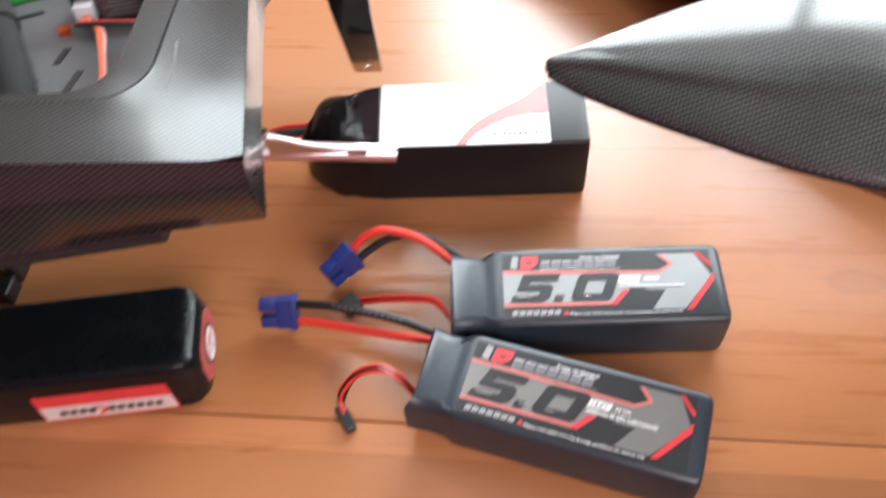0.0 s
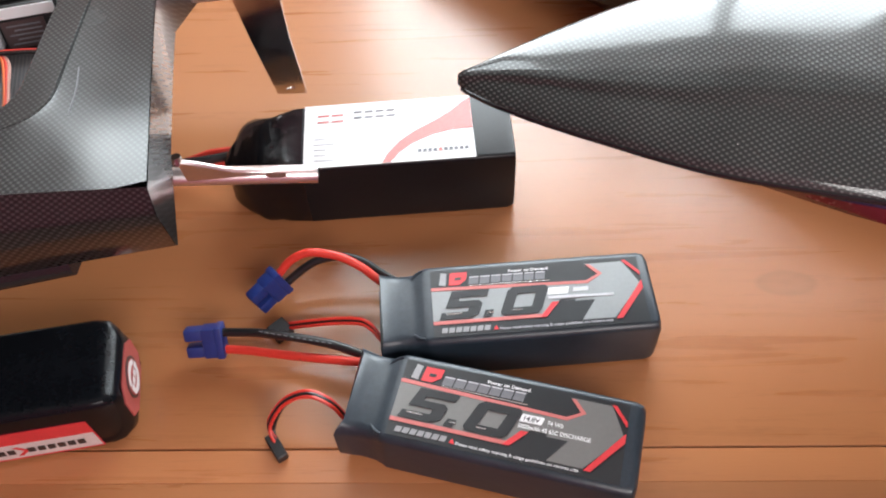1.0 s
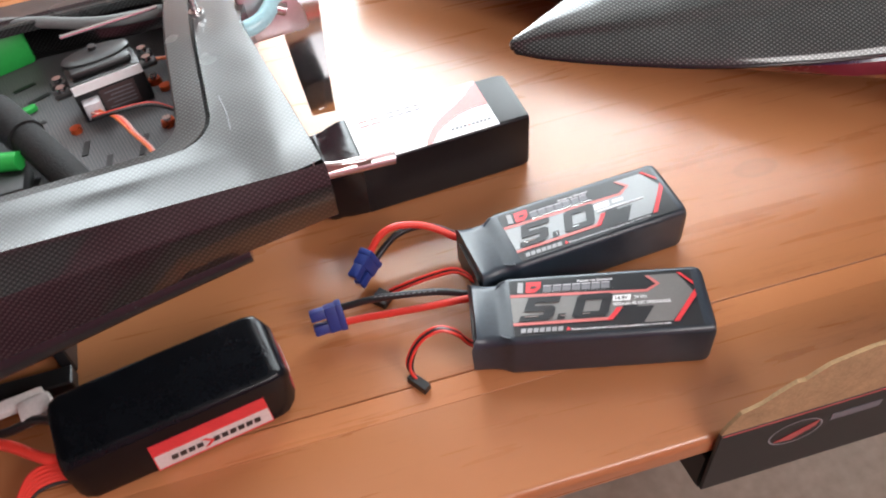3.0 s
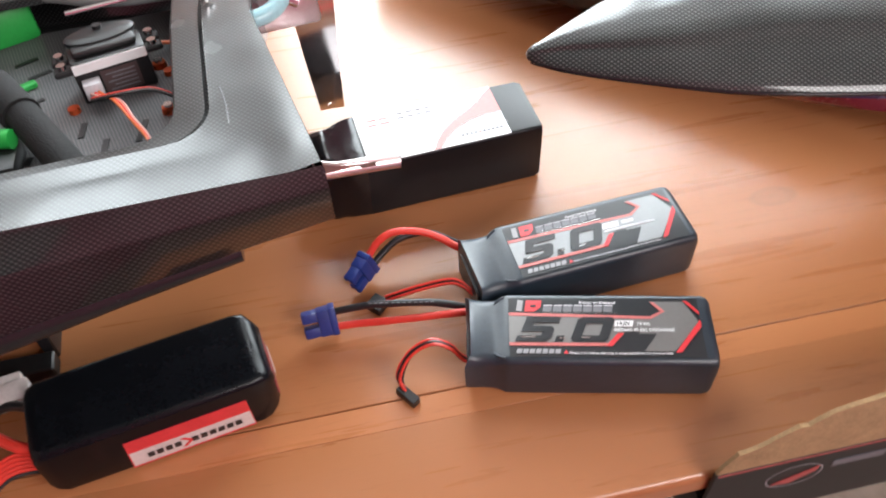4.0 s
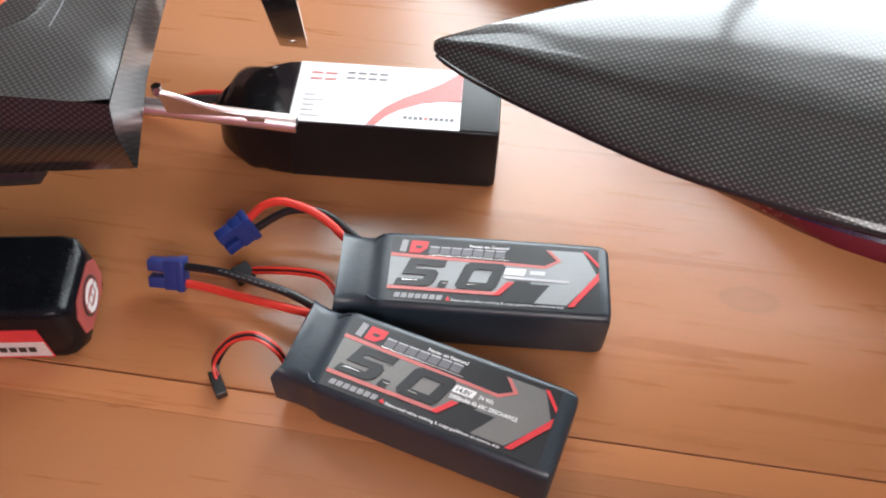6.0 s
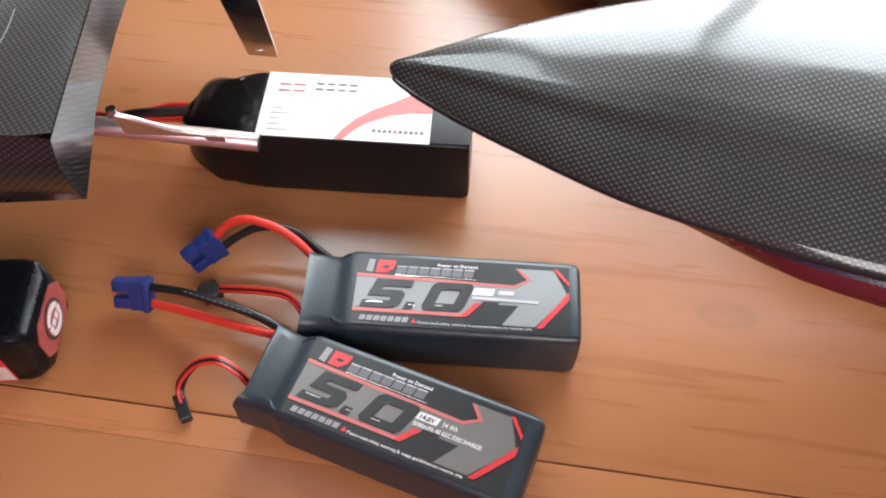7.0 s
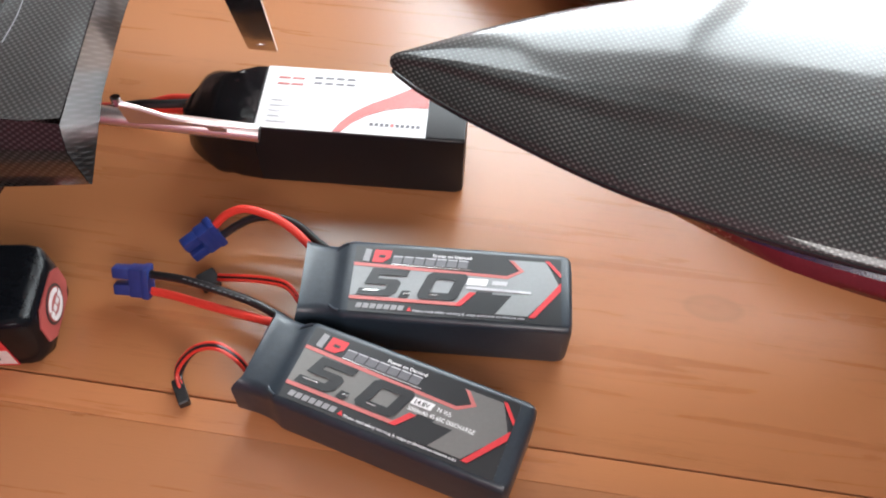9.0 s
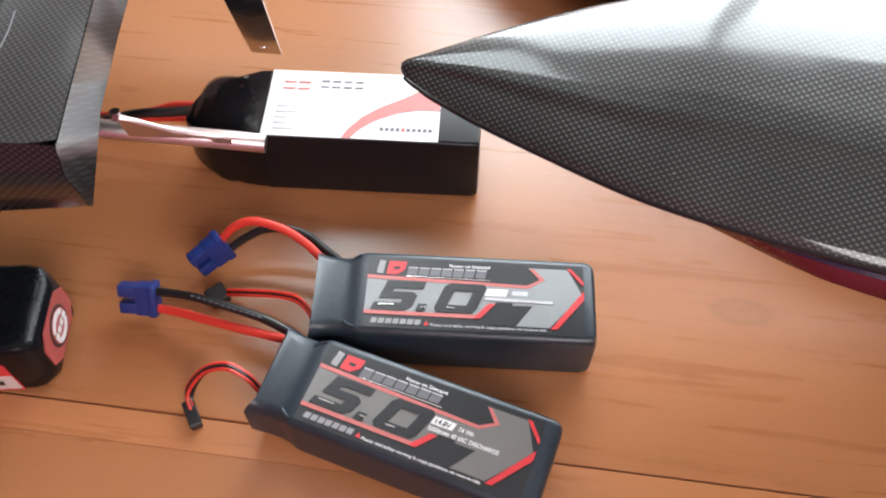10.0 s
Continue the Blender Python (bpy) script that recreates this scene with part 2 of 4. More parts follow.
GREEN_WRAP = material("green_wrap", (0.02, 0.36, 0.06), 0.45)
BLUE_WRAP = material("blue_wrap", (0.02, 0.06, 0.42), 0.45)
ORANGE_ANOD = material("orange_anodised", (0.68, 0.12, 0.04), 0.28, metal=0.8)
TEAL_TUBE = material("teal_silicone", (0.35, 0.62, 0.68), 0.3, coat=0.3)
WHITE_PLASTIC = material("white_plastic", (0.66, 0.60, 0.58), 0.45)
CLEAR_WHITE = material("white_nylon", (0.72, 0.70, 0.68), 0.4)
HULL_RED = material("red_gelcoat", (0.11, 0.009, 0.014), 0.25, coat=0.5)
HULL_BLUE = material("dark_blue_gloss", (0.010, 0.012, 0.040), 0.25, coat=0.5)
BLACK_GLOSS = material("black_gloss_edge", (0.01, 0.01, 0.011), 0.14, vary=0.1)
HULL_BLACK = material("black_gelcoat", (0.012, 0.014, 0.016), 0.25, coat=0.6)
BRIGHT_RED = material("bright_red_gelcoat", (0.70, 0.04, 0.04), 0.3, coat=0.5)
WHITE_GEL = material("white_gelcoat", (0.82, 0.82, 0.84), 0.3, coat=0.5, vary=0.03)
YELLOW = material("yellow_paint", (0.68, 0.48, 0.03), 0.4)
PINK_RED = material("dusty_red_label", (0.42, 0.085, 0.08), 0.4)
CARDBOARD = material("bare_cardboard", (0.36, 0.24, 0.12), 0.85, vary=0.25, bump=0.4, bump_scale=120)
BOX_PRINT = material("black_printed_card", (0.016, 0.018, 0.017), 0.45, vary=0.3)
FLOOR = material("grey_beige_floor", (0.30, 0.25, 0.20), 0.5, vary=0.2, scale=6, bump=0.1)
WALL = material("warm_wall_paint", (0.60, 0.50, 0.46), 0.9, vary=0.06, scale=4, bump=0.1)
# Unseen wall, tinted mauve so the glossy hull side mirrors that colour.
PINK_WALL = material("mauve_reflection_wall", (0.48, 0.13, 0.18), 0.9, vary=0.08, scale=4, bump=0.1)
CEIL = material("pale_ceiling_paint", (0.44, 0.425, 0.41), 0.9, vary=0.04, scale=4)
FRAME = material("window_frame_paint", (0.78, 0.78, 0.76), 0.4)
DARK_GAP = material("dark_gap", (0.03, 0.012, 0.006), 0.8)


# ---- mesh helpers ----
FORMS = {}


def finish(bm, name, mat, parent=None, label="", smooth=True, sharp=35):
    bmesh.ops.recalc_face_normals(bm, faces=bm.faces)
    top = parent
    while top and top.parent:
        top = top.parent
    if top and top.name in FORMS:
        bmesh.ops.transform(bm, matrix=FORMS[top.name], verts=bm.verts[:])
    me = bpy.data.meshes.new(name)
    bm.to_mesh(me)
    bm.free()
    for m in (mat if isinstance(mat, (list, tuple)) else [mat]):
        me.materials.append(m)
    if smooth:
        for p in me.polygons:
            p.use_smooth = True
        me.set_sharp_from_angle(angle=radians(sharp))
    ob = new(name, me)
    if parent:
        ob.parent = parent
    if label:
        ob["label"] = label
    return ob


def part(name, bm, mat, parent, label="", **k):
    return finish(bm, name, mat, parent, label, **k)


def thing(name, m, label, category, group="", kind=""):
    ob = new(name)
    ob.matrix_world = m
    return tagged(ob, label, category, group, kind)


def box(x0, x1, y0, y1, z0, z1, bev=0.0, seg=2, bm=None):
    own = bmesh.new()
    bmesh.ops.create_cube(own, size=1.0)
    for v in own.verts:
        v.co = Vector((x0 + (v.co.x + 0.5) * (x1 - x0), y0 + (v.co.y + 0.5) * (y1 - y0), z0 + (v.co.z + 0.5) * (z1 - z0)))
    if bev:
        bmesh.ops.bevel(own, geom=own.edges[:], offset=bev, segments=seg, affect="EDGES", profile=0.5)
    return join(bm, own)


def join(bm, own):
    if bm is None:
        return own
    me = bpy.data.meshes.new("tmp")
    own.to_mesh(me)
    own.free()
    bm.from_mesh(me)
    bpy.data.meshes.remove(me)
    return bm


def moved(bm, m):
    bmesh.ops.transform(bm, matrix=m, verts=bm.verts[:])
    return bm


def loft(rings, cap=True, bm=None, closed=True):
    bm = bm or bmesh.new()
    vs = [[bm.verts.new(p) for p in r] for r in rings]
    n = len(vs[0])
    for a, b in zip(vs, vs[1:]):
        for i in range(n if closed else n - 1):
            j = (i + 1) % n
            bm.faces.new((a[i], a[j], b[j], b[i]))
    if cap:
        bm.faces.new(vs[0])
        bm.faces.new(vs[-1])
    return bm


def rrect(y0, y1, z0, z1, r, n=4, lean=0.0):
    """A rounded rectangle in y and z; lean pulls the low y side outwards with height."""
    out = []
    for cy, cz, a0 in ((y1 - r, z1 - r, 0), (y0 + r, z1 - r, 90), (y0 + r, z0 + r, 180), (y1 - r, z0 + r, 270)):
        for i in range(n + 1):
            a = radians(a0 + 90 * i / n)
            y, z = cy + r * math.cos(a), cz + r * math.sin(a)
            k = (y1 - y) / (y1 - y0) * (z - z0) / max(1e-6, z1 - z0)
            out.append((y - lean * k, z))
    return out


def spline(pts, per=7):
    p = [Vector(q) for q in pts]
    p = [2 * p[0] - p[1], *p, 2 * p[-1] - p[-2]]
    out = []
    for a, b, c, d in zip(p, p[1:], p[2:], p[3:]):
        for i in range(per):
            t = i / per
            out.append(0.5 * (2 * b + (c - a) * t + (2 * a - 5 * b + 4 * c - d) * t * t + (3 * b - a - 3 * c + d) * t ** 3))
    return out + [p[-2]]


def tube(pts, r, sides=10, per=7, bm=None, radii=None):
    line = spline(pts, per) if len(pts) > 2 else [Vector(q) for q in pts]
    rings, side = [], None
    for i, q in enumerate(line):
        d = (line[min(i + 1, len(line) - 1)] - line[max(i - 1, 0)]).normalized()
        if side is None:
            side = d.cross(Vector((0.1, 0.2, 1))).normalized()
        side = (side - d * side.dot(d)).normalized()
        up = d.cross(side)
        rr = r if radii is None else radii[0] + (radii[1] - radii[0]) * i / (len(line) - 1)
        rings.append([q + rr * (math.cos(a) * side + math.sin(a) * up) for a in (2 * math.pi * k / sides for k in range(sides))])
    return loft(rings, True, bm)


def cyl(c, d, r, h, sides=20, bm=None, r2=None):
    c, d = Vector(c), Vector(d).normalized()
    return tube([c, c + d * h], r, sides, bm=bm, radii=(r, r if r2 is None else r2))


def plate(pts, z, h=0.0002):
    """A flat polygon in x and y with a little thickness."""
    bm = bmesh.new()
    loft([[(x, y, z) for x, y in pts], [(x, y, z + h) for x, y in pts]], True, bm)
    return bm


def bar(x0, x1, y0, y1, z, slant=0.0):
    return plate([(x0, y0), (x1, y0), (x1 + slant, y1), (x0 + slant, y1)], z)


def words(body, size, x, y, z, bold=0.0, shear=0.0, width=None):
    """Lettering with the built-in font, as a mesh; width stretches it to a known length."""
    cu = bpy.data.curves.new("text", "FONT")
    cu.body, cu.size, cu.offset, cu.shear, cu.extrude = body, 1.0, bold, shear, 0.0
    ob = new("text", cu)
    bpy.context.view_layer.update()
    me = bpy.data.meshes.new_from_object(ob.evaluated_get(bpy.context.evaluated_depsgraph_get()))
    bpy.data.objects.remove(ob)
    bm = bmesh.new()
    bm.from_mesh(me)
    bpy.data.meshes.remove(me)
    xs = [v.co.x for v in bm.verts]
    x0, w = min(xs), max(xs) - min(xs)
    sx = (width / w) if width else size
    for v in bm.verts:
        v.co = Vector((x + (v.co.x - x0) * sx, y + v.co.y * size, z))
    return bm


# ---- room ----
FL, CE = -0.74, 1.86


def wall_with_opening(name, axis_y, x0, x1, ox0, ox1, oz0, oz1, thick, mat, high=None):
    bm = bmesh.new()
    y0, y1 = (axis_y, axis_y + thick) if thick > 0 else (axis_y + thick, axis_y)
    if high:
        box(x0, high[0], y0, y1, FL, CE, bm=bm)
        box(high[1], ox0, y0, y1, FL, CE, bm=bm)
        box(high[0], high[1], y0, y1, FL, high[2], bm=bm)
        box(high[0], high[1], y0, y1, high[3], CE, bm=bm)
    else:
        box(x0, ox0, y0, y1, FL, CE, bm=bm)
    box(ox1, x1, y0, y1, FL, CE, bm=bm)
    box(ox0, ox1, y0, y1, FL, oz0, bm=bm)
    box(ox0, ox1, y0, y1, oz1, CE, bm=bm)
    return tagged(finish(bm, name, mat, smooth=False), "painted plaster wall with an opening", "wall", kind="structure")


tagged(finish(box(-2.3, 2.3, -1.3, 1.6, FL - 0.05, FL), "floor", FLOOR, smooth=False), "grey-beige smooth floor below the table", "floor", kind="structure")
tagged(finish(box(-2.3, 2.3, -1.3, 1.6, CE, CE + 0.05), "ceiling", CEIL, smooth=False), "plain pale grey painted ceiling", "ceiling", kind="structure")
wall_with_opening("wall_north", 1.25, -2.3, 2.3, PANES[0][0], PANES[-1][1], WIN_Z0, WIN_Z1, 0.15, WALL, HIGH)
wall_with_opening("wall_south", -1.2, -2.3, 2.3, 0.2, 1.4, 0.95, 1.75, -0.15, PINK_WALL)
tagged(finish(box(-2.35, -2.3, -1.3, 1.6, FL, CE), "wall_west", WALL, smooth=False), "plain warm painted wall", "wall", kind="structure")
tagged(finish(box(2.3, 2.35, -1.3, 1.6, FL, CE), "wall_east", WALL, smooth=False), "plain warm painted wall", "wall", kind="structure")
# The third, high frame only dresses the added opening.
for nm, wx0, wx1, wz0, wz1, wy in (("window_1", PANES[0][0], PANES[-1][1], WIN_Z0, WIN_Z1, 1.31), ("window_2", 0.2, 1.4, 0.95, 1.75, -1.3), ("added_window", *HIGH, 1.31)):
    win = thing(nm, pose(0, 0, 0), "white framed window out of view, an area lamp as its daylight", "window", kind="structure")
    part("frame", box(wx0, wx0 + 0.05, wy, wy + 0.05, wz0, wz1, 0.004), FRAME, win)
    part("frame", box(wx1 - 0.05, wx1, wy, wy + 0.05, wz0, wz1, 0.004), FRAME, win)
    part("frame", box(wx0 + 0.05, wx1 - 0.05, wy, wy + 0.05, wz0, wz0 + 0.05, 0.004), FRAME, win)
    part("frame", box(wx0 + 0.05, wx1 - 0.05, wy, wy + 0.05, wz1 - 0.05, wz1, 0.004), FRAME, win)
    if nm == "window_1":
        for (a0, a1), (b0, b1) in zip(PANES, PANES[1:]):
            part("mullion", box(a1 + 0.002, b0 - 0.002, 1.215, 1.30, wz0 + 0.003, wz1 - 0.003, 0.004), FRAME, win)

# ---- table ----
TABLE = pose(0, 0.2975, 0, 0, 0, -4.07)
table = thing("table", TABLE, "reddish cherry wood table with a glossy top", "table")
part("tabletop_board", box(-0.8, 0.9, 0.0005, 0.85, -0.022, 0.0, 0.0004, 1), WOOD, table, "wide cherry wood board")
part("tabletop_board", box(-0.8, 0.9, -0.0182, -0.0005, -0.022, 0.0, 0.0003, 1), WOOD_STRIP, table, "narrow lighter cherry strip")
EDGE = [(-0.0184, 0.0), (-0.082, 0.0)] + [(-0.082 - 0.005 * math.sin(radians(a)), -0.006 + 0.006 * math.cos(radians(a))) for a in range(15, 91, 15)] + [(-0.087, -0.016), (-0.083, -0.021), (-0.077, -0.022), (-0.0184, -0.022)]
part("tabletop_edge", loft([[(x, y, z) for y, z in EDGE] for x in (-0.8, 0.9)]), WOOD_EDGE, table, "rounded cherry wood front edge")
part("seam_filler", box(-0.79, 0.89, -0.06, 0.06, -0.03, -0.0225), DARK_GAP, table)
part("apron", box(-0.7, 0.8, 0.25, 0.27, -0.12, -0.0225, 0.002), WOOD_EDGE, table)
part("apron", box(-0.7, 0.8, 0.82, 0.84, -0.12, -0.0225, 0.002), WOOD_EDGE, table)
for lx in (-0.7, 0.8):
    for ly in (0.26, 0.83):
        part("leg", box(lx - 0.03, lx + 0.03, ly - 0.03, ly + 0.03, FL, -0.0225, 0.004), WOOD_EDGE, table)


# ---- battery packs with printed silver labels ----
def label_print(pack, x0, y0, z, silver, own_words):
    """The printed label: 111 x 41 mm, from its near left corner."""
    K, V = 1.072, 1.012
    P = lambda pts, h=0: plate([(x0 + u * K, y0 + v * V) for u, v in pts], z + 0.0002 * h)
    lab = part("label", P([(0, 0), (0.1035, 0), (0.1035, 0.0405), (0.0, 0.0405)]), LABEL_BLACK, pack, "black and silver printed label")
    q = lambda pts, h, m, name, lb="": part(name, P(pts, h), m, lab, lb)
    q([(0.0, 0.008), (0.055, 0.008), (0.062, 0.017), (0.07, 0.017), (0.064, 0.004), (0.087, 0.004), (0.1025, 0.0235), (0.096, 0.038), (0.077, 0.038), (0.0835, 0.031), (0.078, 0.0265), (0.0, 0.0285)], 1, silver, "silver_field")
    q([(0.0, 0.0278), (0.077, 0.0258), (0.085, 0.0312), (0.0795, 0.0375), (0.0775, 0.0375), (0.0825, 0.0312), (0.0765, 0.0275), (0.0, 0.0298)], 2, LABEL_PINK, "red_line")
    q([(0.0, 0.0072), (0.0545, 0.0072), (0.0615, 0.0155), (0.0585, 0.0155), (0.0525, 0.0092), (0.0, 0.0092)], 2, LABEL_PINK, "red_line")
    q([(0.0515, 0.0072), (0.0545, 0.0072), (0.0615, 0.0158), (0.0582, 0.0158)], 3, LABEL_RED, "red_mark")
    q([(0.0875, 0.0032), (0.0905, 0.0032), (0.1033, 0.0205), (0.1033, 0.0255)], 3, LABEL_RED, "red_arrow_edge")
    q([(0.1033, 0.0285), (0.1033, 0.031), (0.0975, 0.0385), (0.0955, 0.0385)], 3, LABEL_RED, "red_arrow_edge")
    q([(0.058, 0.0035), (0.071, 0.0035), (0.079, 0.0155), (0.066, 0.0155)], 2, LABEL_BLACK, "black_flash")
    # maker's emblem and name as plain shapes
    q([(0.0040, 0.0312), (0.0072, 0.0306), (0.0082, 0.0384), (0.0052, 0.0388)], 2, PRINT_MID, "emblem", "grey slanted block")
    q([(0.0088, 0.0306), (0.0140, 0.0306), (0.0176, 0.0338), (0.0184, 0.0384), (0.0098, 0.0384)], 2, LABEL_RED, "emblem", "red angular block")
    q([(0.0118, 0.0336), (0.0150, 0.0336), (0.0154, 0.0352), (0.0122, 0.0352)], 3, LABEL_BLACK, "emblem")
    for i in range(7):
        u = 0.0185 + i * 0.0055
        q([(u, 0.0305), (u + 0.0048, 0.0305), (u + 0.0056, 0.0352), (u + 0.0008, 0.0352)], 2, PRINT_GREY, "name_bar")
        q([(u + 0.0008, 0.0346), (u + 0.0055, 0.0346), (u + 0.0056, 0.0352), (u + 0.0009, 0.0352)], 3, PRINT_PALE, "name_bar")
    q([(0.0185, 0.0294), (0.0585, 0.0290), (0.0588, 0.0296), (0.0187, 0.0300)], 3, CHROME, "underline")
    for i in range(7):
        u = 0.0035 + i * 0.0034
        q([(u, 0.0021), (u + 0.0027, 0.0021), (u + 0.0034, 0.0050), (u + 0.0007, 0.0050)], 2, PRINT_MID, "maker_bar")
    q([(0.0285, 0.002), (0.031, 0.002), (0.0298, 0.0045)], 3, LABEL_RED, "warning_mark")
    SL = 0.36
    dg = lambda pts: [(0.003 + u + SL * v, 0.0098 + v) for u, v in pts]
    five = [(0.0, 0.0), (0.0155, 0.0), (0.0185, 0.0025), (0.0185, 0.0085), (0.016, 0.0105), (0.0062, 0.0105), (0.0062, 0.0128), (0.0195, 0.0128), (0.0195, 0.0168), (0.001, 0.0168), (0.001, 0.0068), (0.0125, 0.0068), (0.0125, 0.004), (0.0, 0.004)]
    q(dg(five), 4, LABEL_BLACK, "figure", "large black 5.0")
    q(dg([(0.021, 0.0), (0.0252, 0.0), (0.0252, 0.004), (0.021, 0.004)]), 4, LABEL_BLACK, "figure")
    for pts in ([(0.029, 0.002), (0.031, 0.0), (0.0475, 0.0), (0.0475, 0.0042), (0.0345, 0.0042), (0.0345, 0.0126), (0.029, 0.0146)], [(0.029, 0.0146), (0.0345, 0.0126), (0.0435, 0.0126), (0.0435, 0.0042), (0.0475, 0.0042), (0.0475, 0.0), (0.049, 0.0022), (0.049, 0.0148), (0.047, 0.0168), (0.031, 0.0168)]):
        q(dg(pts), 4, LABEL_BLACK, "figure")
    for u, v, w in ((0.0065, 0.0125, 0.0075), (0.0265, 0.0118, 0.003), (0.0385, 0.0122, 0.0045)):
        q([(u, v), (u + w, v), (u + w, v + 0.0006), (u, v + 0.0006)], 5, CHROME, "bright_edge")
    part("slogan", words("Power on Demand", 0.0026, x0 + K * 0.039, y0 + V * 0.0362, z + 0.0006, 0.02, 0, 0.021), LABEL_WHITE, lab)
    part("small_print", words("Please read safety warning & usage guidelines on reverse side", 0.0021, x0 + K * 0.0315, y0 + V * 0.0018, z + 0.0006, 0.01, 0, 0.058), LABEL_WHITE if own_words else PRINT_PALE, lab)
    q([(0.0565, 0.0205), (0.0665, 0.0205), (0.0675, 0.0245), (0.0575, 0.0245)], 2, LABEL_WHITE, "voltage_field")
    if own_words:
        part("voltage", words("14.8V", 0.0034, x0 + K * 0.0583, y0 + V * 0.0212, z + 0.0008, 0.02, 0.1, 0.0078), LABEL_BLACK, lab)
        part("energy", words("74 Wh", 0.0034, x0 + K * 0.069, y0 + V * 0.0212, z + 0.0006, 0.01, 0.1, 0.0075), LABEL_WHITE, lab)
        part("rating", words("5000mAh 4S 65C DISCHARGE", 0.003, x0 + K * 0.0565, y0 + V * 0.0172, z + 0.0006, 0.02, 0, 0.0345), LABEL_WHITE, lab)
    else:
        q([(0.069, 0.0213), (0.0765, 0.0213), (0.077, 0.0238), (0.0695, 0.0238)], 2, PRINT_PALE, "print_bar")
        q([(0.0565, 0.0178), (0.0885, 0.0172), (0.0885, 0.0186), (0.0565, 0.0194)], 3, PRINT_PALE, "print_bar")
    return lab


def pack_body(pack, mouth):
    """Heat-shrunk brick 0.1445 long with a pinched open tail; origin at the tail's middle on the table."""
    h, w = 0.0366, 0.0485
    secs = [(0.0, 0.0486, 0.004, 0.0350, 0.006, mouth), (0.004, 0.0470, 0.003, 0.0347, 0.0065, mouth * 0.6), (0.010, 0.0455, 0.002, 0.0342, 0.007, mouth * 0.2), (0.0150, 0.0450, 0.001, 0.0339, 0.006, 0),
            (0.0185, 0.0455, 0.0005, 0.0345, 0.006, 0), (0.0215, 0.0466, 0.0004, 0.0358, 0.0045, 0), (0.0240, w, 0.0, h - 0.0003, 0.0042, 0), (0.0262, w, 0.0, h, 0.0040, 0), (0.06, w + 0.0003, 0.0, h, 0.0040, 0),
            (0.1, w + 0.0003, 0.0, h, 0.0040, 0), (0.139, w, 0.0, h, 0.0040, 0), (0.1422, w - 0.001, 0.0005, h - 0.0006, 0.0045, 0), (0.1438, w - 0.003, 0.0018, h - 0.002, 0.0055, 0), (0.1445, w - 0.007, 0.004, h - 0.0045, 0.0065, 0)]
    rings = []
    for x, ww, z0, z1, r, dx in secs:
        soft = max(0.0, 1 - x / 0.0235)
        ring = rrect(-ww / 2, ww / 2, z0, z1, r, 6)
        rings.append([(x + dx * (1 - (2 * y / ww) ** 2) + 0.0010 * math.sin(y * 210 + z * 160) * soft, y + 0.0006 * soft * math.sin(z * 420 + x * 200), z + soft * (0.0008 * math.sin(y * 150 + x * 300) + 0.0004 * math.sin(y * 520 + x * 240))) for y, z in ring])
    part("body", loft(rings, True), SHRINK, pack)
    for k in (-1, 1):
        part("sleeve_fold", tube([(0.0165, k * 0.0165, 0.0334), (0.0192, k * 0.0195, 0.0348), (0.0228, k * 0.0212, 0.0358)], 0.0009, 8, per=4), SHRINK, pack, "pinched fold in the shrink sleeve")
    # Solid black cap stands for the shade inside the sleeve's mouth.
    part("tail_opening_shade", loft([[(-0.0012 + mouth * 0.4, y, z) for y, z in rrect(-0.019, 0.019, 0.008, 0.026, 0.004, 4)], [(0.002, y, z) for y, z in rrect(-0.019, 0.019, 0.008, 0.026, 0.004, 4)]]), BLACK_PLASTIC, pack, "black cap for the shaded open end of the sleeve")


def bullet_connector(pack, m, label="blue nylon power connector"):
    """Two-pole plug: 23 mm long, 19 mm wide, 11 mm thick; local x runs to the tips, y across the width."""
    bm = box(0.0, 0.0125, -0.0098, 0.0098, -0.0056, 0.0056, 0.0012, 2)
    for s in (-1, 1):
        box(0.0115, 0.0235, s * 0.0056 - 0.0038, s * 0.0056 + 0.0038, -0.0046, 0.0046, 0.0013, 2, bm=bm)
    box(-0.001, 0.004, -0.0104, 0.0104, -0.0062, 0.0062, 0.001, 2, bm=bm)
    m = m @ Matrix.Diagonal((0.86, 0.9, 0.8, 1))
    con = part("power_plug", moved(bm, m), BLUE_PLASTIC, pack, label)
    for s in (-1, 1):
        part("contact", moved(cyl((0.0236, s * 0.0056, 0), (-1, 0, 0), 0.0021, 0.004, 12), m), STEEL, con)
    return con


def axes(origin, xdir, ydir):
    x = Vector(xdir).normalized()
    y = Vector(ydir)
    y = (y - x * y.dot(x)).normalized()
    z = x.cross(y)
    m = Matrix((x, y, z)).transposed().to_4x4()
    m.translation = Vector(origin)
    return m


# pack lying behind, level with the table seam
M_REAR = pose(0.0530, 0.3568, 0, 0, 0, 0.3)
rear = thing("battery_pack", M_REAR, "dark grey heat-shrunk battery pack, silver label coloured as brightly lit", "battery", "grey battery packs")
pack_body(rear, 0.0)
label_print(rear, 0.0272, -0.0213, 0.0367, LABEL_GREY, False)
IR = M_REAR.inverted()
L = lambda inv, pts: [inv @ Vector(p) for p in pts]
part("red_lead", tube(L(IR, [(0.060, 0.380, 0.019), (0.0520, 0.3835, 0.0222), (0.0430, 0.3895, 0.027), (0.0310, 0.3945, 0.032), (0.0150, 0.3975, 0.034), (0.0040, 0.3960, 0.0305), (-0.0045, 0.3920, 0.0230)]), 0.0024, 12), RED_WIRE, rear, "thick red silicone wire")
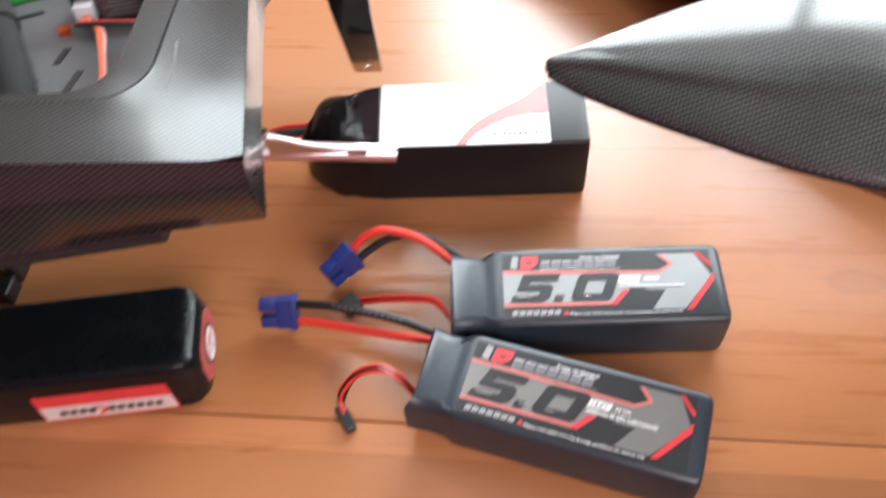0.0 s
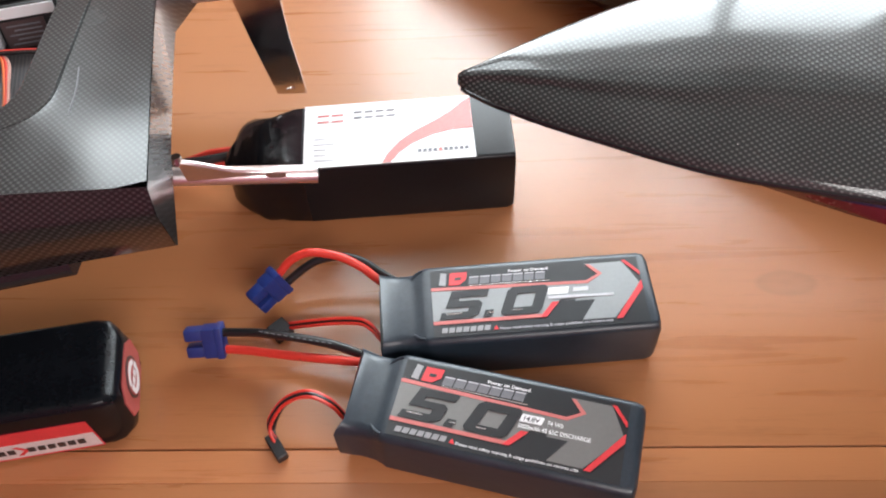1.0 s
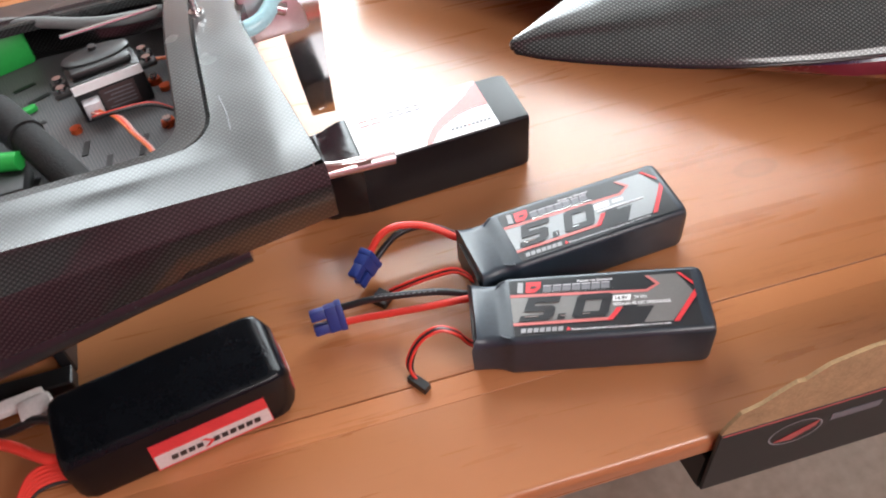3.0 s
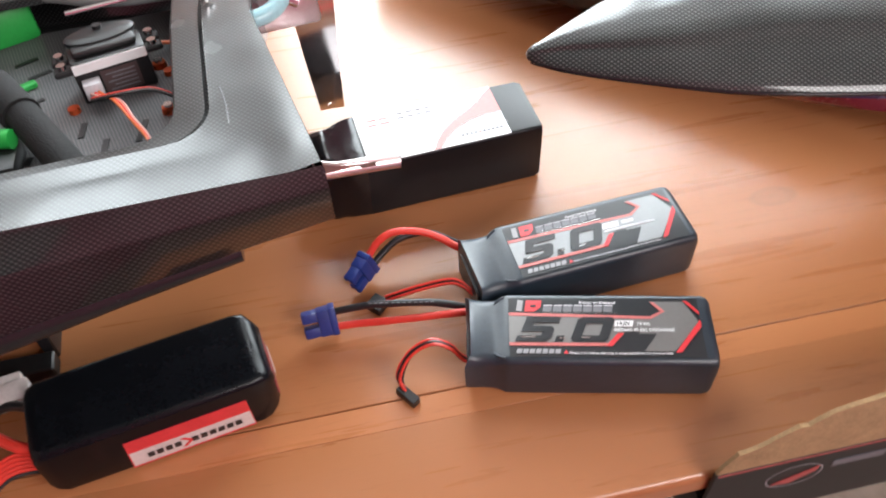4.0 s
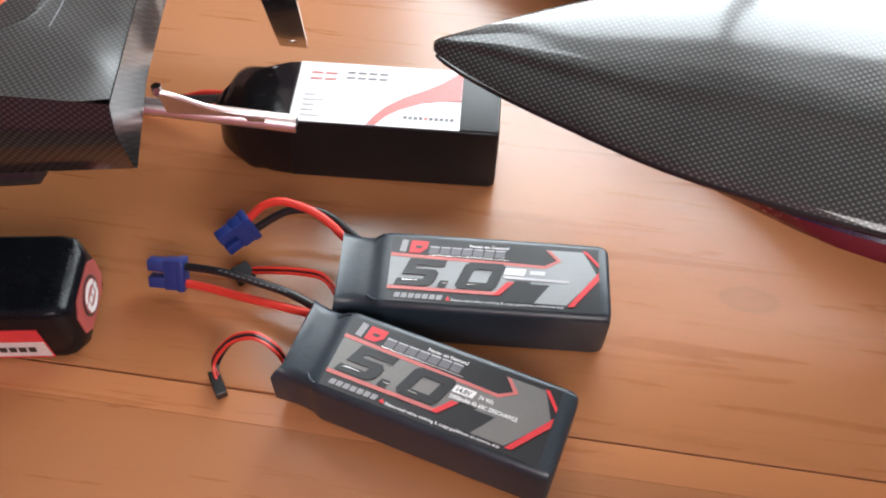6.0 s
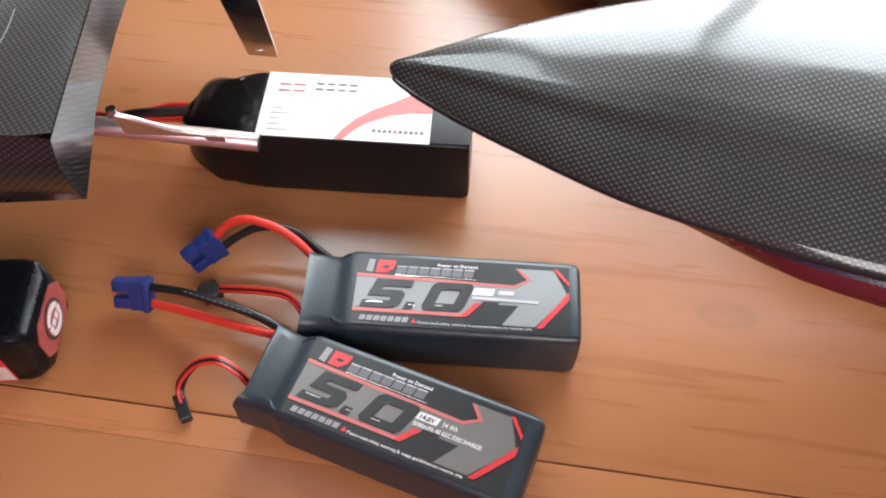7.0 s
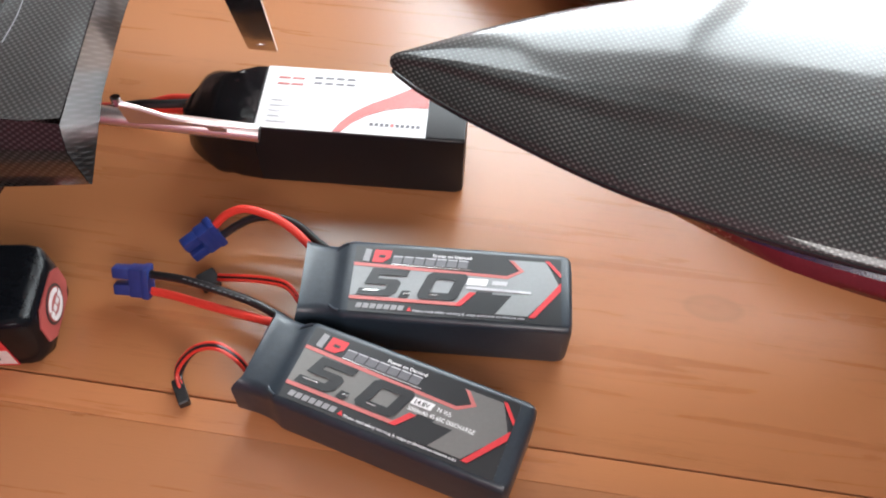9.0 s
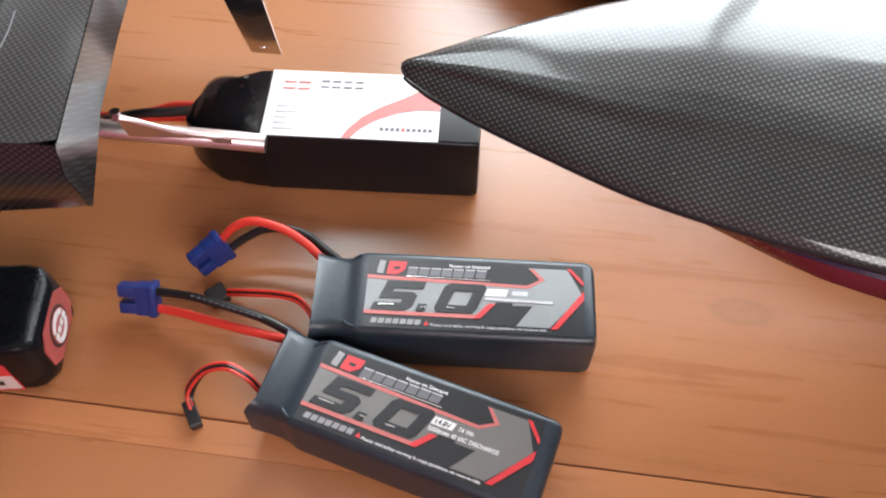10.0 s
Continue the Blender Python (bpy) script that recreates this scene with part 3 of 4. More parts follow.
part("black_lead", tube(L(IR, [(0.060, 0.388, 0.014), (0.0520, 0.3925, 0.017), (0.0420, 0.3985, 0.021), (0.0310, 0.4005, 0.024), (0.0180, 0.4000, 0.023), (0.0080, 0.3970, 0.019), (-0.0030, 0.3915, 0.013)]), 0.0024, 12), BLACK_WIRE, rear, "thick black silicone wire")
bullet_connector(rear, IR @ axes((-0.0040, 0.3925, 0.0180), (-0.74, -0.62, -0.26), (-0.10, 0.12, 0.98)))
for i, (c, dy, dz) in enumerate(((BLACK_WIRE, 0, 0), (BLACK_WIRE, 0.0014, 0.001), (RED_WIRE, -0.0012, 0.0015), (RED_WIRE, 0.0010, 0.0028), (BLACK_WIRE, 0.0004, 0.0022))):
    part("balance_wire", tube(L(IR, [(0.0570, 0.346 + dy, 0.012 + dz), (0.0520, 0.3495 + dy, 0.014 + dz), (0.0470, 0.3545 + dy, 0.018 + dz), (0.0410, 0.3590 + dy, 0.018 + dz), (0.0290, 0.3630 + dy, 0.014 + dz), (0.0150, 0.3655 + dy, 0.010 + dz), (0.0, 0.3685 + dy, 0.004 + dz)]), 0.0010, 7), c, rear)
part("balance_plug", moved(box(-0.006, 0.005, -0.0055, 0.0055, 0.0003, 0.006, 0.0006, 1), IR @ pose(-0.0055, 0.3680, 0, 0, 0, 40)), BLACK_PLASTIC, rear, "small black balance plug")

# pack lying in front, turned
M_FRONT = pose(0.0362, 0.3130, 0, 0, 0, -17.8)
front = thing("battery_pack", M_FRONT, "dark grey heat-shrunk battery pack turned askew, silver label coloured as dimly lit", "battery", "grey battery packs")
pack_body(front, 0.005)
label_print(front, 0.0252, -0.0208, 0.0367, LABEL_SHADED, True)
IF = M_FRONT.inverted()
part("black_lead", tube(L(IF, [(-0.0350, 0.3600, 0.0178), (-0.0160, 0.3570, 0.020), (-0.0010, 0.3530, 0.0215), (0.0180, 0.3480, 0.0215), (0.0300, 0.3440, 0.0210), (0.0460, 0.3370, 0.019)]), 0.0024, 12), BLACK_WIRE, front, "thick black silicone wire with fine grey print")
part("red_lead", tube(L(IF, [(-0.0370, 0.3550, 0.0090), (-0.0210, 0.3520, 0.010), (-0.0080, 0.3480, 0.012), (0.0110, 0.3425, 0.015), (0.0290, 0.3375, 0.018), (0.0480, 0.3330, 0.020)]), 0.0024, 12), RED_WIRE, front, "thick red silicone wire")
bullet_connector(front, IF @ axes((-0.0345, 0.3575, 0.0138), (-1.0, 0.03, -0.04), (0.0, 0.52, 0.85)))
for i in range(12):
    q = Vector((-0.0120, 0.3548, 0.0240)).lerp(Vector((0.0250, 0.3448, 0.0236)), i / 11)
    part("wire_print", moved(box(-0.0011, 0.0009, -0.0003, 0.0003, -0.0001, 0.0001), IF @ Matrix.Translation(q) @ pose(0, 0, 0, 0, 0, -15)), PRINT_GREY, front)
for i, (c, dy, dz) in enumerate(((BLACK_WIRE, 0, 0), (BLACK_WIRE, 0.0014, 0.001), (RED_WIRE, -0.001, 0.0016), (BLACK_WIRE, 0.0005, 0.0022), (RED_WIRE, 0.0018, 0.0024))):
    part("balance_wire", tube(L(IF, [(0.0390, 0.302 + dy, 0.011 + dz), (0.0320, 0.3060 + dy, 0.013 + dz), (0.0260, 0.3100 + dy, 0.021 + dz), (0.0165, 0.3130 + dy, 0.0265 + dz), (0.0060, 0.3135 + dy, 0.023 + dz), (-0.0010 - dz * 0.5, 0.3115 + dy, 0.016 + dz), (-0.0055 - dz, 0.3060 + dy, 0.008 + dz), (-0.0045, 0.2990 + dy, 0.0035 + dz * 0.5)]), 0.0010, 7), c, front)
part("balance_plug", moved(box(-0.0075, 0.0075, -0.0030, 0.0030, 0.0002, 0.006, 0.0006, 1), IF @ pose(-0.0045, 0.2975, 0, 0, 0, -60)), BLACK_PLASTIC, front, "small black balance plug")

# ---- tall black pack with a white label ----
M_GO = pose(0.0, 0.4712, 0, 0, 0, 0.2)
go = thing("battery_pack", M_GO, "tall black shrink-wrapped battery pack with white label", "battery")
GO_H, GO_W = 0.0487, 0.0515
GO_SEC = []
for i in range(13):
    f = math.sin(radians(90 * i / 12))
    x = -0.0365 + 0.028 * (1 - math.cos(radians(90 * i / 12)))
    GO_SEC.append((x, 0.012 + (GO_W - 0.013) * f ** 1.25, 0.020 * (1 - f ** 0.8), 0.036 + (GO_H - 0.0362) * f, 0.005 + 0.006 * f * (1 - 0.45 * f), f))
GO_SEC += [(-0.003, GO_W - 0.0005, 0.0, GO_H - 0.0004, 0.0055, 1), (0.004, GO_W, 0.0, GO_H - 0.0001, 0.0035, 1), (0.010, GO_W, 0.0, GO_H, 0.0024, 1), (0.05, GO_W, 0.0, GO_H, 0.0022, 1), (0.1, GO_W, 0.0, GO_H, 0.0022, 1), (0.130, GO_W - 0.0004, 0.0, GO_H - 0.0003, 0.0022, 1), (0.1338, GO_W - 0.002, 0.001, GO_H - 0.0012, 0.003, 1), (0.1345, GO_W - 0.006, 0.003, GO_H - 0.0035, 0.004, 1)]
rings = []
for x, w, z0, z1, r, k in GO_SEC:
    g = min(1.0, max(0.0, (0.006 - x) / 0.014))
    rings.append([(x + 0.0012 * g * math.sin(y * 300 + z * 140), y - 0.004 * (1 - k) + 0.0007 * g * math.sin(z * 400 + x * 150), z + g * (0.0011 * math.sin(y * 260 + x * 160) + 0.0006 * math.sin(y * 610 - x * 310))) for y, z in rrect(-w / 2, w / 2, z0, z1, r, 6)])
part("tail", loft(rings[:16]), BLACK_SHRINK, go, "wrinkled glossy black shrink tail")
part("body", loft(rings[15:]), BLACK_MATT, go)
for y0, y1, dx in ((-0.012, -0.005, 0.0), (0.004, 0.012, 0.003), (0.014, 0.020, 0.008)):
    part("wrinkle", tube([(-0.024 + dx, y0, 0.0405), (-0.017 + dx, (y0 + y1) / 2, 0.0462), (-0.006 + dx * 0.4, y1, GO_H - 0.0004)], 0.0012, 8, per=4), BLACK_SHRINK, go, "crease in the shrink film")
LX, LY, LW, LH = 0.0115, -0.0252, 0.0995, 0.0500
G = lambda uv: [(LX + u * LW, LY + v * LH) for u, v in uv]
part("label", plate(G([(0, 0), (1, 0), (1, 1), (0, 1)]), GO_H + 0.0001, 0.0003), LABEL_WHITE, go, "white label with a red swoosh")
part("red_swoosh", plate(G([(0.455, 0.002), (0.505, 0.002), (0.56, 0.15), (0.64, 0.28), (0.76, 0.40), (0.88, 0.455), (0.999, 0.46), (0.999, 0.97), (0.95, 0.90), (0.88, 0.76), (0.78, 0.62), (0.66, 0.48), (0.56, 0.32), (0.49, 0.14)]), GO_H + 0.0005), LABEL_PINK, go, "muted red curved stripe")
for i in range(2):
    for v in (0.70, 0.80):
        part("maker_mark", plate(G([(0.075 + i * 0.085, v), (0.145 + i * 0.085, v), (0.150 + i * 0.085, v + 0.028), (0.080 + i * 0.085, v + 0.028)]), GO_H + 0.0005), LABEL_PINK, go, "pale red bar")
for i in range(4):
    u = 0.292 + i * 0.066
    for v in (0.74, 0.83):
        part("maker_mark", plate(G([(u, v), (u + 0.048, v), (u + 0.054, v + 0.028), (u + 0.006, v + 0.028)]), GO_H + 0.0005), PRINT_GREY, go, "dark grey bar")
for i in range(5):
    part("print_bar", plate(G([(0.06, 0.09 + i * 0.085), (0.13 + 0.05 * (i % 3 == 0), 0.09 + i * 0.085), (0.13 + 0.05 * (i % 3 == 0), 0.112 + i * 0.085), (0.06, 0.112 + i * 0.085)]), GO_H + 0.0005), PRINT_PALE, go)
for i in range(10):
    u = 0.665 + i * 0.0305
    part("print_bar", plate(G([(u, 0.13), (u + 0.022, 0.13), (u + 0.024, 0.175), (u + 0.002, 0.175)]), GO_H + 0.0005), LABEL_PINK if i == 4 else PRINT_GREY, go)
IG = M_GO.inverted()
part("black_lead", tube(L(IG, [(-0.018, 0.478, 0.030), (-0.028, 0.479, 0.031), (-0.039, 0.476, 0.032), (-0.052, 0.472, 0.034), (-0.068, 0.470, 0.034), (-0.100, 0.474, 0.020), (-0.140, 0.483, 0.004)]), 0.0029, 10), BLACK_WIRE, go, "thick black wire")
part("red_lead", tube(L(IG, [(-0.018, 0.482, 0.028), (-0.026, 0.484, 0.029), (-0.040, 0.482, 0.030), (-0.050, 0.481, 0.030), (-0.062, 0.478, 0.028), (-0.080, 0.479, 0.022), (-0.140, 0.490, 0.004)]), 0.0027, 10), RED_WIRE, go, "thick red wire")
part("balance_wire", tube(L(IG, [(-0.018, 0.473, 0.025), (-0.027, 0.474, 0.024), (-0.036, 0.4765, 0.022), (-0.043, 0.482, 0.018), (-0.060, 0.487, 0.012), (-0.10, 0.492, 0.004)]), 0.0022, 8), RED_WIRE, go)

# ---- black pack with red labels, lying by the boat ----
M_BP = pose(-0.1430, 0.3275, 0, 0, 0, 6.0)
bp = thing("battery_pack", M_BP, "shiny black battery pack with red and white labels", "battery")
rings = []
for x, w, z0, z1, r in ((-0.0670, 0.046, 0.004, 0.040, 0.008), (-0.0645, 0.049, 0.001, 0.0425, 0.007), (-0.0595, 0.0510, 0.0, 0.0435, 0.005), (0.0, 0.0515, 0.0, 0.0437, 0.0042), (0.052, 0.0515, 0.0, 0.0437, 0.0042), (0.0580, 0.050, 0.0006, 0.0432, 0.005), (0.0625, 0.045, 0.003, 0.0405, 0.007), (0.0645, 0.038, 0.007, 0.0365, 0.008)):
    g = 1.0 if x > 0.055 else 0.0
    rings.append([(x + 0.0007 * g * math.sin(y * 380 + z * 260), y, z + 0.0004 * g * math.sin(y * 500)) for y, z in rrect(-w / 2, w / 2, z0, z1, r, 5)])
part("body", loft(rings), BLACK_TOP, bp)
# red and white strip on the near side
SIDE = Matrix.Translation((0, -0.0257, 0.0)) @ Matrix.Rotation(radians(90), 4, "X")
strip = part("side_label", moved(plate([(-0.024, 0.003), (0.047, 0.003), (0.046, 0.030), (-0.0225, 0.030)], 0.0001, 0.0006), SIDE), LABEL_RED, bp, "red and white printed strip")
part("white_band", moved(plate([(-0.023, 0.005), (0.0465, 0.005), (0.046, 0.0190), (-0.0225, 0.0190)], 0.0008), SIDE), WHITE_PLASTIC, strip)
bm = bmesh.new()
for i in range(11):
    if i != 4:
        u = -0.014 + i * 0.0050
        join(bm, bar(u, u + 0.0037, 0.0098, 0.0143, 0.0012, 0.0004))
part("name_bars", moved(bm, SIDE), LABEL_BLACK, strip)
part("red_mark", moved(plate([(0.005, 0.0075), (0.0095, 0.012), (0.005, 0.0165), (0.0075, 0.0165), (0.012, 0.012), (0.0075, 0.0075)], 0.0012), SIDE), LABEL_RED, strip)
# octagonal badge on the end
END = Matrix.Translation((0.0646, 0.0, 0.0218)) @ Matrix.Rotation(radians(90), 4, "Y") @ Matrix.Rotation(radians(90), 4, "Z")
oct_pts = [(-0.019, -0.007), (-0.012, -0.0135), (0.012, -0.0135), (0.019, -0.007), (0.019, 0.007), (0.012, 0.0135), (-0.012, 0.0135), (-0.019, 0.007)]
badge = part("end_badge", moved(plate(oct_pts, 0.0, 0.0008), END), PINK_RED, bp, "dusty red badge with a ringed emblem")
ring = lambda r, n=28: [(r * math.cos(2 * math.pi * i / n), r * math.sin(2 * math.pi * i / n)) for i in range(n)]
part("dark_disc", moved(plate(ring(0.0112), 0.0009), END), LABEL_BLACK, badge)
part("red_disc", moved(plate(ring(0.0096), 0.0012), END), PINK_RED, badge)
for s in (1, -1):
    arc = [(0.0090 * math.cos(a), s * 0.0090 * math.sin(a)) for a in (radians(25 + 130 * i / 12) for i in range(13))]
    arc += [(0.0068 * math.cos(a), s * 0.0052 * math.sin(a)) for a in (radians(155 - 130 * i / 12) for i in range(13))]
    part("white_arc", moved(plate(arc, 0.0015), END), LABEL_WHITE, badge)
for i in range(4):
    part("name_bar", moved(plate([(-0.0085 + i * 0.0045, -0.0019), (-0.0050 + i * 0.0045, -0.0019), (-0.0050 + i * 0.0045, 0.0019), (-0.0085 + i * 0.0045, 0.0019)], 0.0017), END), LABEL_WHITE, badge)
IB = M_BP.inverted()
part("red_lead", tube(L(IB, [(-0.2042, 0.3090, 0.0300), (-0.2178, 0.3144, 0.0310), (-0.2390, 0.3317, 0.0306), (-0.2642, 0.3457, 0.0238), (-0.3037, 0.3482, 0.0143), (-0.3555, 0.3421, 0.0057)]), 0.0033, 12), RED_WIRE, bp, "thick red wire")
part("black_lead", tube(L(IB, [(-0.2078, 0.3338, 0.0339), (-0.2225, 0.3425, 0.0293), (-0.2412, 0.3447, 0.0235), (-0.2725, 0.3557, 0.0131), (-0.3349, 0.3572, 0.0041)]), 0.0028, 12), BLACK_WIRE, bp, "thick black wire")
for i in range(6):
    d = (i - 2.5) * 0.0021
    part("balance_wire", tube(L(IB, [(-0.2000, 0.3043 + d * 0.3, 0.0190 + d), (-0.2154, 0.3084 + d * 0.6, 0.0215 + d), (-0.2279, 0.3063 + d * 0.7, 0.0220 + d * 0.8), (-0.2381, 0.2976 + d * 0.5, 0.0170 + d * 0.5), (-0.2457, 0.2881 + d * 0.3, 0.0105 + d * 0.2)]), 0.0012, 7), RED_WIRE if i else BLACK_WIRE, bp)
part("balance_plug", moved(box(-0.003, 0.016, -0.005, 0.005, -0.003, 0.0035, 0.0008, 2), IB @ axes((-0.2446, 0.2890, 0.0100), (-0.42, -0.80, -0.36), (-0.85, 0.5, 0))), WHITE_PLASTIC, bp, "white balance plug")

# ---- open boat hull on a stand ----
M_B = pose(-0.030, 0.42, 0, 0, 0, 176.5)
M_BN = pose(-0.0197, 0.4370, 0, 0, 0, 176.5)
boat = thing("model_boat", M_BN, "glossy black carbon model boat hull with open hatch", "model boat")

# the hull sits a little rolled and raked on its stand
FORMS[boat.name] = Matrix(((1.0291, 0.0005, 0.0658, 0.0), (0.0724, 1.02, -0.1957, 0.0), (0.0083, 0.1217, 0.9851, -0.0128), (0, 0, 0, 1)))


def interp(x, tab):
    for (a, u), (b, v) in zip(tab, tab[1:]):
        if x <= b:
            return u + (v - u) * max(0, (x - a)) / (b - a)
    return tab[-1][1]


edge_n = lambda s: interp(s, [(-0.01, 0.1316), (0.17, 0.1267), (0.4, 0.118), (0.75, 0.05)])
skew = lambda s, n: (0.0116 - 0.0216 * abs(n) / 0.1316) * max(0.0, 1 - max(s, 0) / 0.05)
deck_z = lambda n: 0.1790 - 0.0135 * (abs(n) / 0.1316) ** 1.25


def rounded_hit(cx, cy, hx, hy, r, a):
    """The distance from the centre to a rounded rectangle's edge at an angle."""
    c, s = math.cos(a), math.sin(a)
    lo, hi = 0.0, hx + hy
    for _ in range(40):
        d = (lo + hi) / 2
        qx, qy = abs(d * c) - hx + r, abs(d * s) - hy + r
        out = math.hypot(max(qx, 0), max(qy, 0)) + min(max(qx, qy), 0) - r
        lo, hi = (lo, d) if out > 0 else (d, hi)
    return cx + lo * c, cy + lo * s


rings, NA = [], 180
for hx, hy, r, dz in ((0.150, 0.0885, 0.021, -0.0062), (0.150, 0.0885, 0.021, -0.0012), (0.1512, 0.0897, 0.022, 0.0), (0.1655, 0.0945, 0.022, 0.0), (0.1668, 0.0955, 0.022, -0.0032), (0.1682, 0.0966, 0.022, 0.0002), (0.171, 0.098, 0.023, 0.0)):
    rings.append([(*p, deck_z(p[1]) + dz - (0.0015 if hx < 0.166 else 0)) for p in (rounded_hit(0.206, 0, hx, hy, r, 2 * math.pi * i / NA) for i in range(NA))])
for f in (0.35, 0.7, 1.0):
    ring_o = []
    for i in range(NA):
        a = 2 * math.pi * i / NA
        g = rings[6][i]
        x, y = rounded_hit(0.206, 0, 0.206, 0.1316, 0.0035, a)
        if x > 0.206:
            x = 0.206 + (x - 0.206) * 1.6
        y *= edge_n(x) / 0.1316
        x += skew(x, y)
        px, py = g[0] + (x - g[0]) * f, g[1] + (y - g[1]) * f
        ring_o.append((px, py, deck_z(py)))
    rings.append(ring_o)
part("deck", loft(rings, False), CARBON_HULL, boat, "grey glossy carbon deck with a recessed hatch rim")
# outer shell: sheer, knuckle, chine, keel
prof = []
for s in (-0.0, 0.02, 0.04, 0.07, 0.1, 0.15, 0.2, 0.3, 0.45):
    e = edge_n(s)
    kn, kz = interp(s, [(0, 0.1335), (0.18, 0.1445), (0.45, 0.13)]), interp(s, [(0, 0.156), (0.18, 0.1525), (0.45, 0.15)])
    cn, cz = interp(s, [(0, 0.1255), (0.04, 0.1275), (0.09, 0.1345), (0.15, 0.1455), (0.2, 0.1545), (0.45, 0.13)]), interp(s, [(0, 0.127), (0.05, 0.1215), (0.2, 0.1205), (0.45, 0.125)])
    tz = interp(s, [(0, 0.150), (0.03, 0.149), (0.045, 0.127), (0.45, 0.125)])
    half = [(e, deck_z(e) - 0.0002), (e + 0.0008, deck_z(e) - 0.002), (kn, kz), (kn + 0.0004, kz - 0.003), (cn, cz + 0.002), (cn - 0.002, cz), (0.085, tz - 0.007), (0.04, tz - 0.002), (0.0, tz)]
    full = half + [(-n, z) for n, z in half[-2::-1]]
    prof.append([(s + skew(s, n), n, z) for n, z in full])
part("hull_shell", loft(prof, False, closed=False), CARBON_SIDE_SHADED, boat, "glossy carbon side with a knuckle line")
bm = bmesh.new()
tv = [bm.verts.new((x - 0.0003, y, z)) for x, y, z in prof[0]]
mid = [bm.verts.new((skew(0, n) - 0.0003, n, deck_z(n) - 0.0005)) for n in [0.1316 * (1 - 2 * i / 16) for i in range(17)]]
for i in range(16):
    bm.faces.new((tv[i], mid[i], mid[i + 1], tv[i + 1]))
# Transom uses the darker copy too, its shade held in the colour.
part("transom", bm, CARBON_SIDE_SHADED, boat, "glossy carbon transom")
part("keel_strake", moved(loft([[(s, n, z) for n, z in rrect(n0, n1, z0, z1, 0.003, 3)] for s, n0, n1, z0, z1 in ((0.040, 0.075, 0.121, 0.110, 0.1205), (0.10, 0.075, 0.128, 0.106, 0.118), (0.2, 0.075, 0.146, 0.102, 0.118), (0.4, 0.075, 0.12, 0.100, 0.118))]), Matrix()), HULL_BLACK, boat, "dark smooth strake under the side")
scr = cyl((0.160, 0.1475, 0.1370), (0, 1, 0.15), 0.0052, 0.0032, 24, r2=0.0046)
part("side_nut", scr, CLEAR_WHITE, boat, "white nylon nut")
# Black disc in place of the hole's inner shade.
part("nut_hole_shade", cyl((0.160, 0.1500, 0.1376), (0, 1, 0.15), 0.0016, 0.0012, 12), BLACK_PLASTIC, boat)
# interior tray and fittings, in the boat's own axes
part("tray", box(0.03, 0.40, -0.115, 0.115, 0.1285, 0.1315, 0.0005, 1), CARBON_TRAY, boat, "grey carbon equipment tray with slots")
# Black strips lie on the uncut tray, colouring in the slots' shade.
for su, nu, ln, an in ((0.20, 0.055, 0.03, 60), (0.185, 0.045, 0.03, 65), (0.165, 0.002, 0.016, 25), (0.15, -0.03, 0.016, 25), (0.105, 0.03, 0.018, 85), (0.085, 0.02, 0.02, 80), (0.125, 0.035, 0.014, 85), (0.145, 0.03, 0.012, 80), (0.22, -0.03, 0.02, 30), (0.215, 0.03, 0.035, 60), (0.150, 0.055, 0.03, 62), (0.135, 0.06, 0.024, 62), (0.148, -0.062, 0.014, 25), (0.158, -0.080, 0.014, 25), (0.132, -0.075, 0.012, 25), (0.10, 0.045, 0.016, 85), (0.118, 0.008, 0.014, 85), (0.178, 0.075, 0.03, 60)):
    part("tray_slot_shade", moved(box(-ln / 2, ln / 2, -0.0017, 0.0017, 0.1316, 0.1321), pose(su, nu, 0, 0, 0, an)), BLACK_PLASTIC, boat)
# servo on its carrier
SV = pose(0.099, -0.032, 0.1320, 0, 0, 12)
servo = part("servo", moved(box(-0.021, 0.021, -0.011, 0.011, 0.0, 0.026, 0.0015, 2), SV), BLACK_PLASTIC, boat, "black steering servo with silver band")
part("servo_band", moved(box(-0.0205, 0.0205, 0.0112, 0.0118, 0.0195, 0.0252), SV), LABEL_WHITE, servo)
part("servo_top", moved(box(-0.018, 0.018, -0.0075, 0.0075, 0.0262, 0.031, 0.002, 2), SV), BLACK_PLASTIC, servo)
part("servo_label", moved(box(-0.0135, 0.0075, 0.0113, 0.0119, 0.003, 0.018), SV), material("servo_sticker", (0.07, 0.045, 0.045), 0.4), servo, "dark sticker with grey print")
bm = bmesh.new()
for i in range(5):
    box(-0.0115, 0.0050 - 0.003 * (i % 2), 0.0120, 0.0122, 0.005 + i * 0.0025, 0.0058 + i * 0.0025, bm=bm)
part("print_bar", moved(bm, SV), PRINT_GREY, servo)
part("servo_plug", moved(box(0.0085, 0.0185, 0.0113, 0.0195, 0.006, 0.016, 0.0008, 2), SV), PRINT_PALE, servo, "grey plug")
for i, (px, py) in enumerate(((-0.0255, -0.006), (-0.0255, 0.006), (0.0255, -0.006), (0.0255, 0.006))):
    part("servo_ear", moved(box(px - 0.005, px + 0.005, py - 0.004, py + 0.004, 0.019, 0.0225, 0.001, 1), SV), BLACK_PLASTIC, servo)
    part("screw", moved(cyl((px, py, 0.0225), (0, 0, 1), 0.0026, 0.003, 14), SV), STEEL, servo)
for i, (px, py) in enumerate(((-0.029, 0.004), (0.028, 0.014))):
    part("orange_spacer", moved(cyl((px, py, -0.0003), (0, 0, 1), 0.0034, 0.003, 16), SV), ORANGE_ANOD, servo)
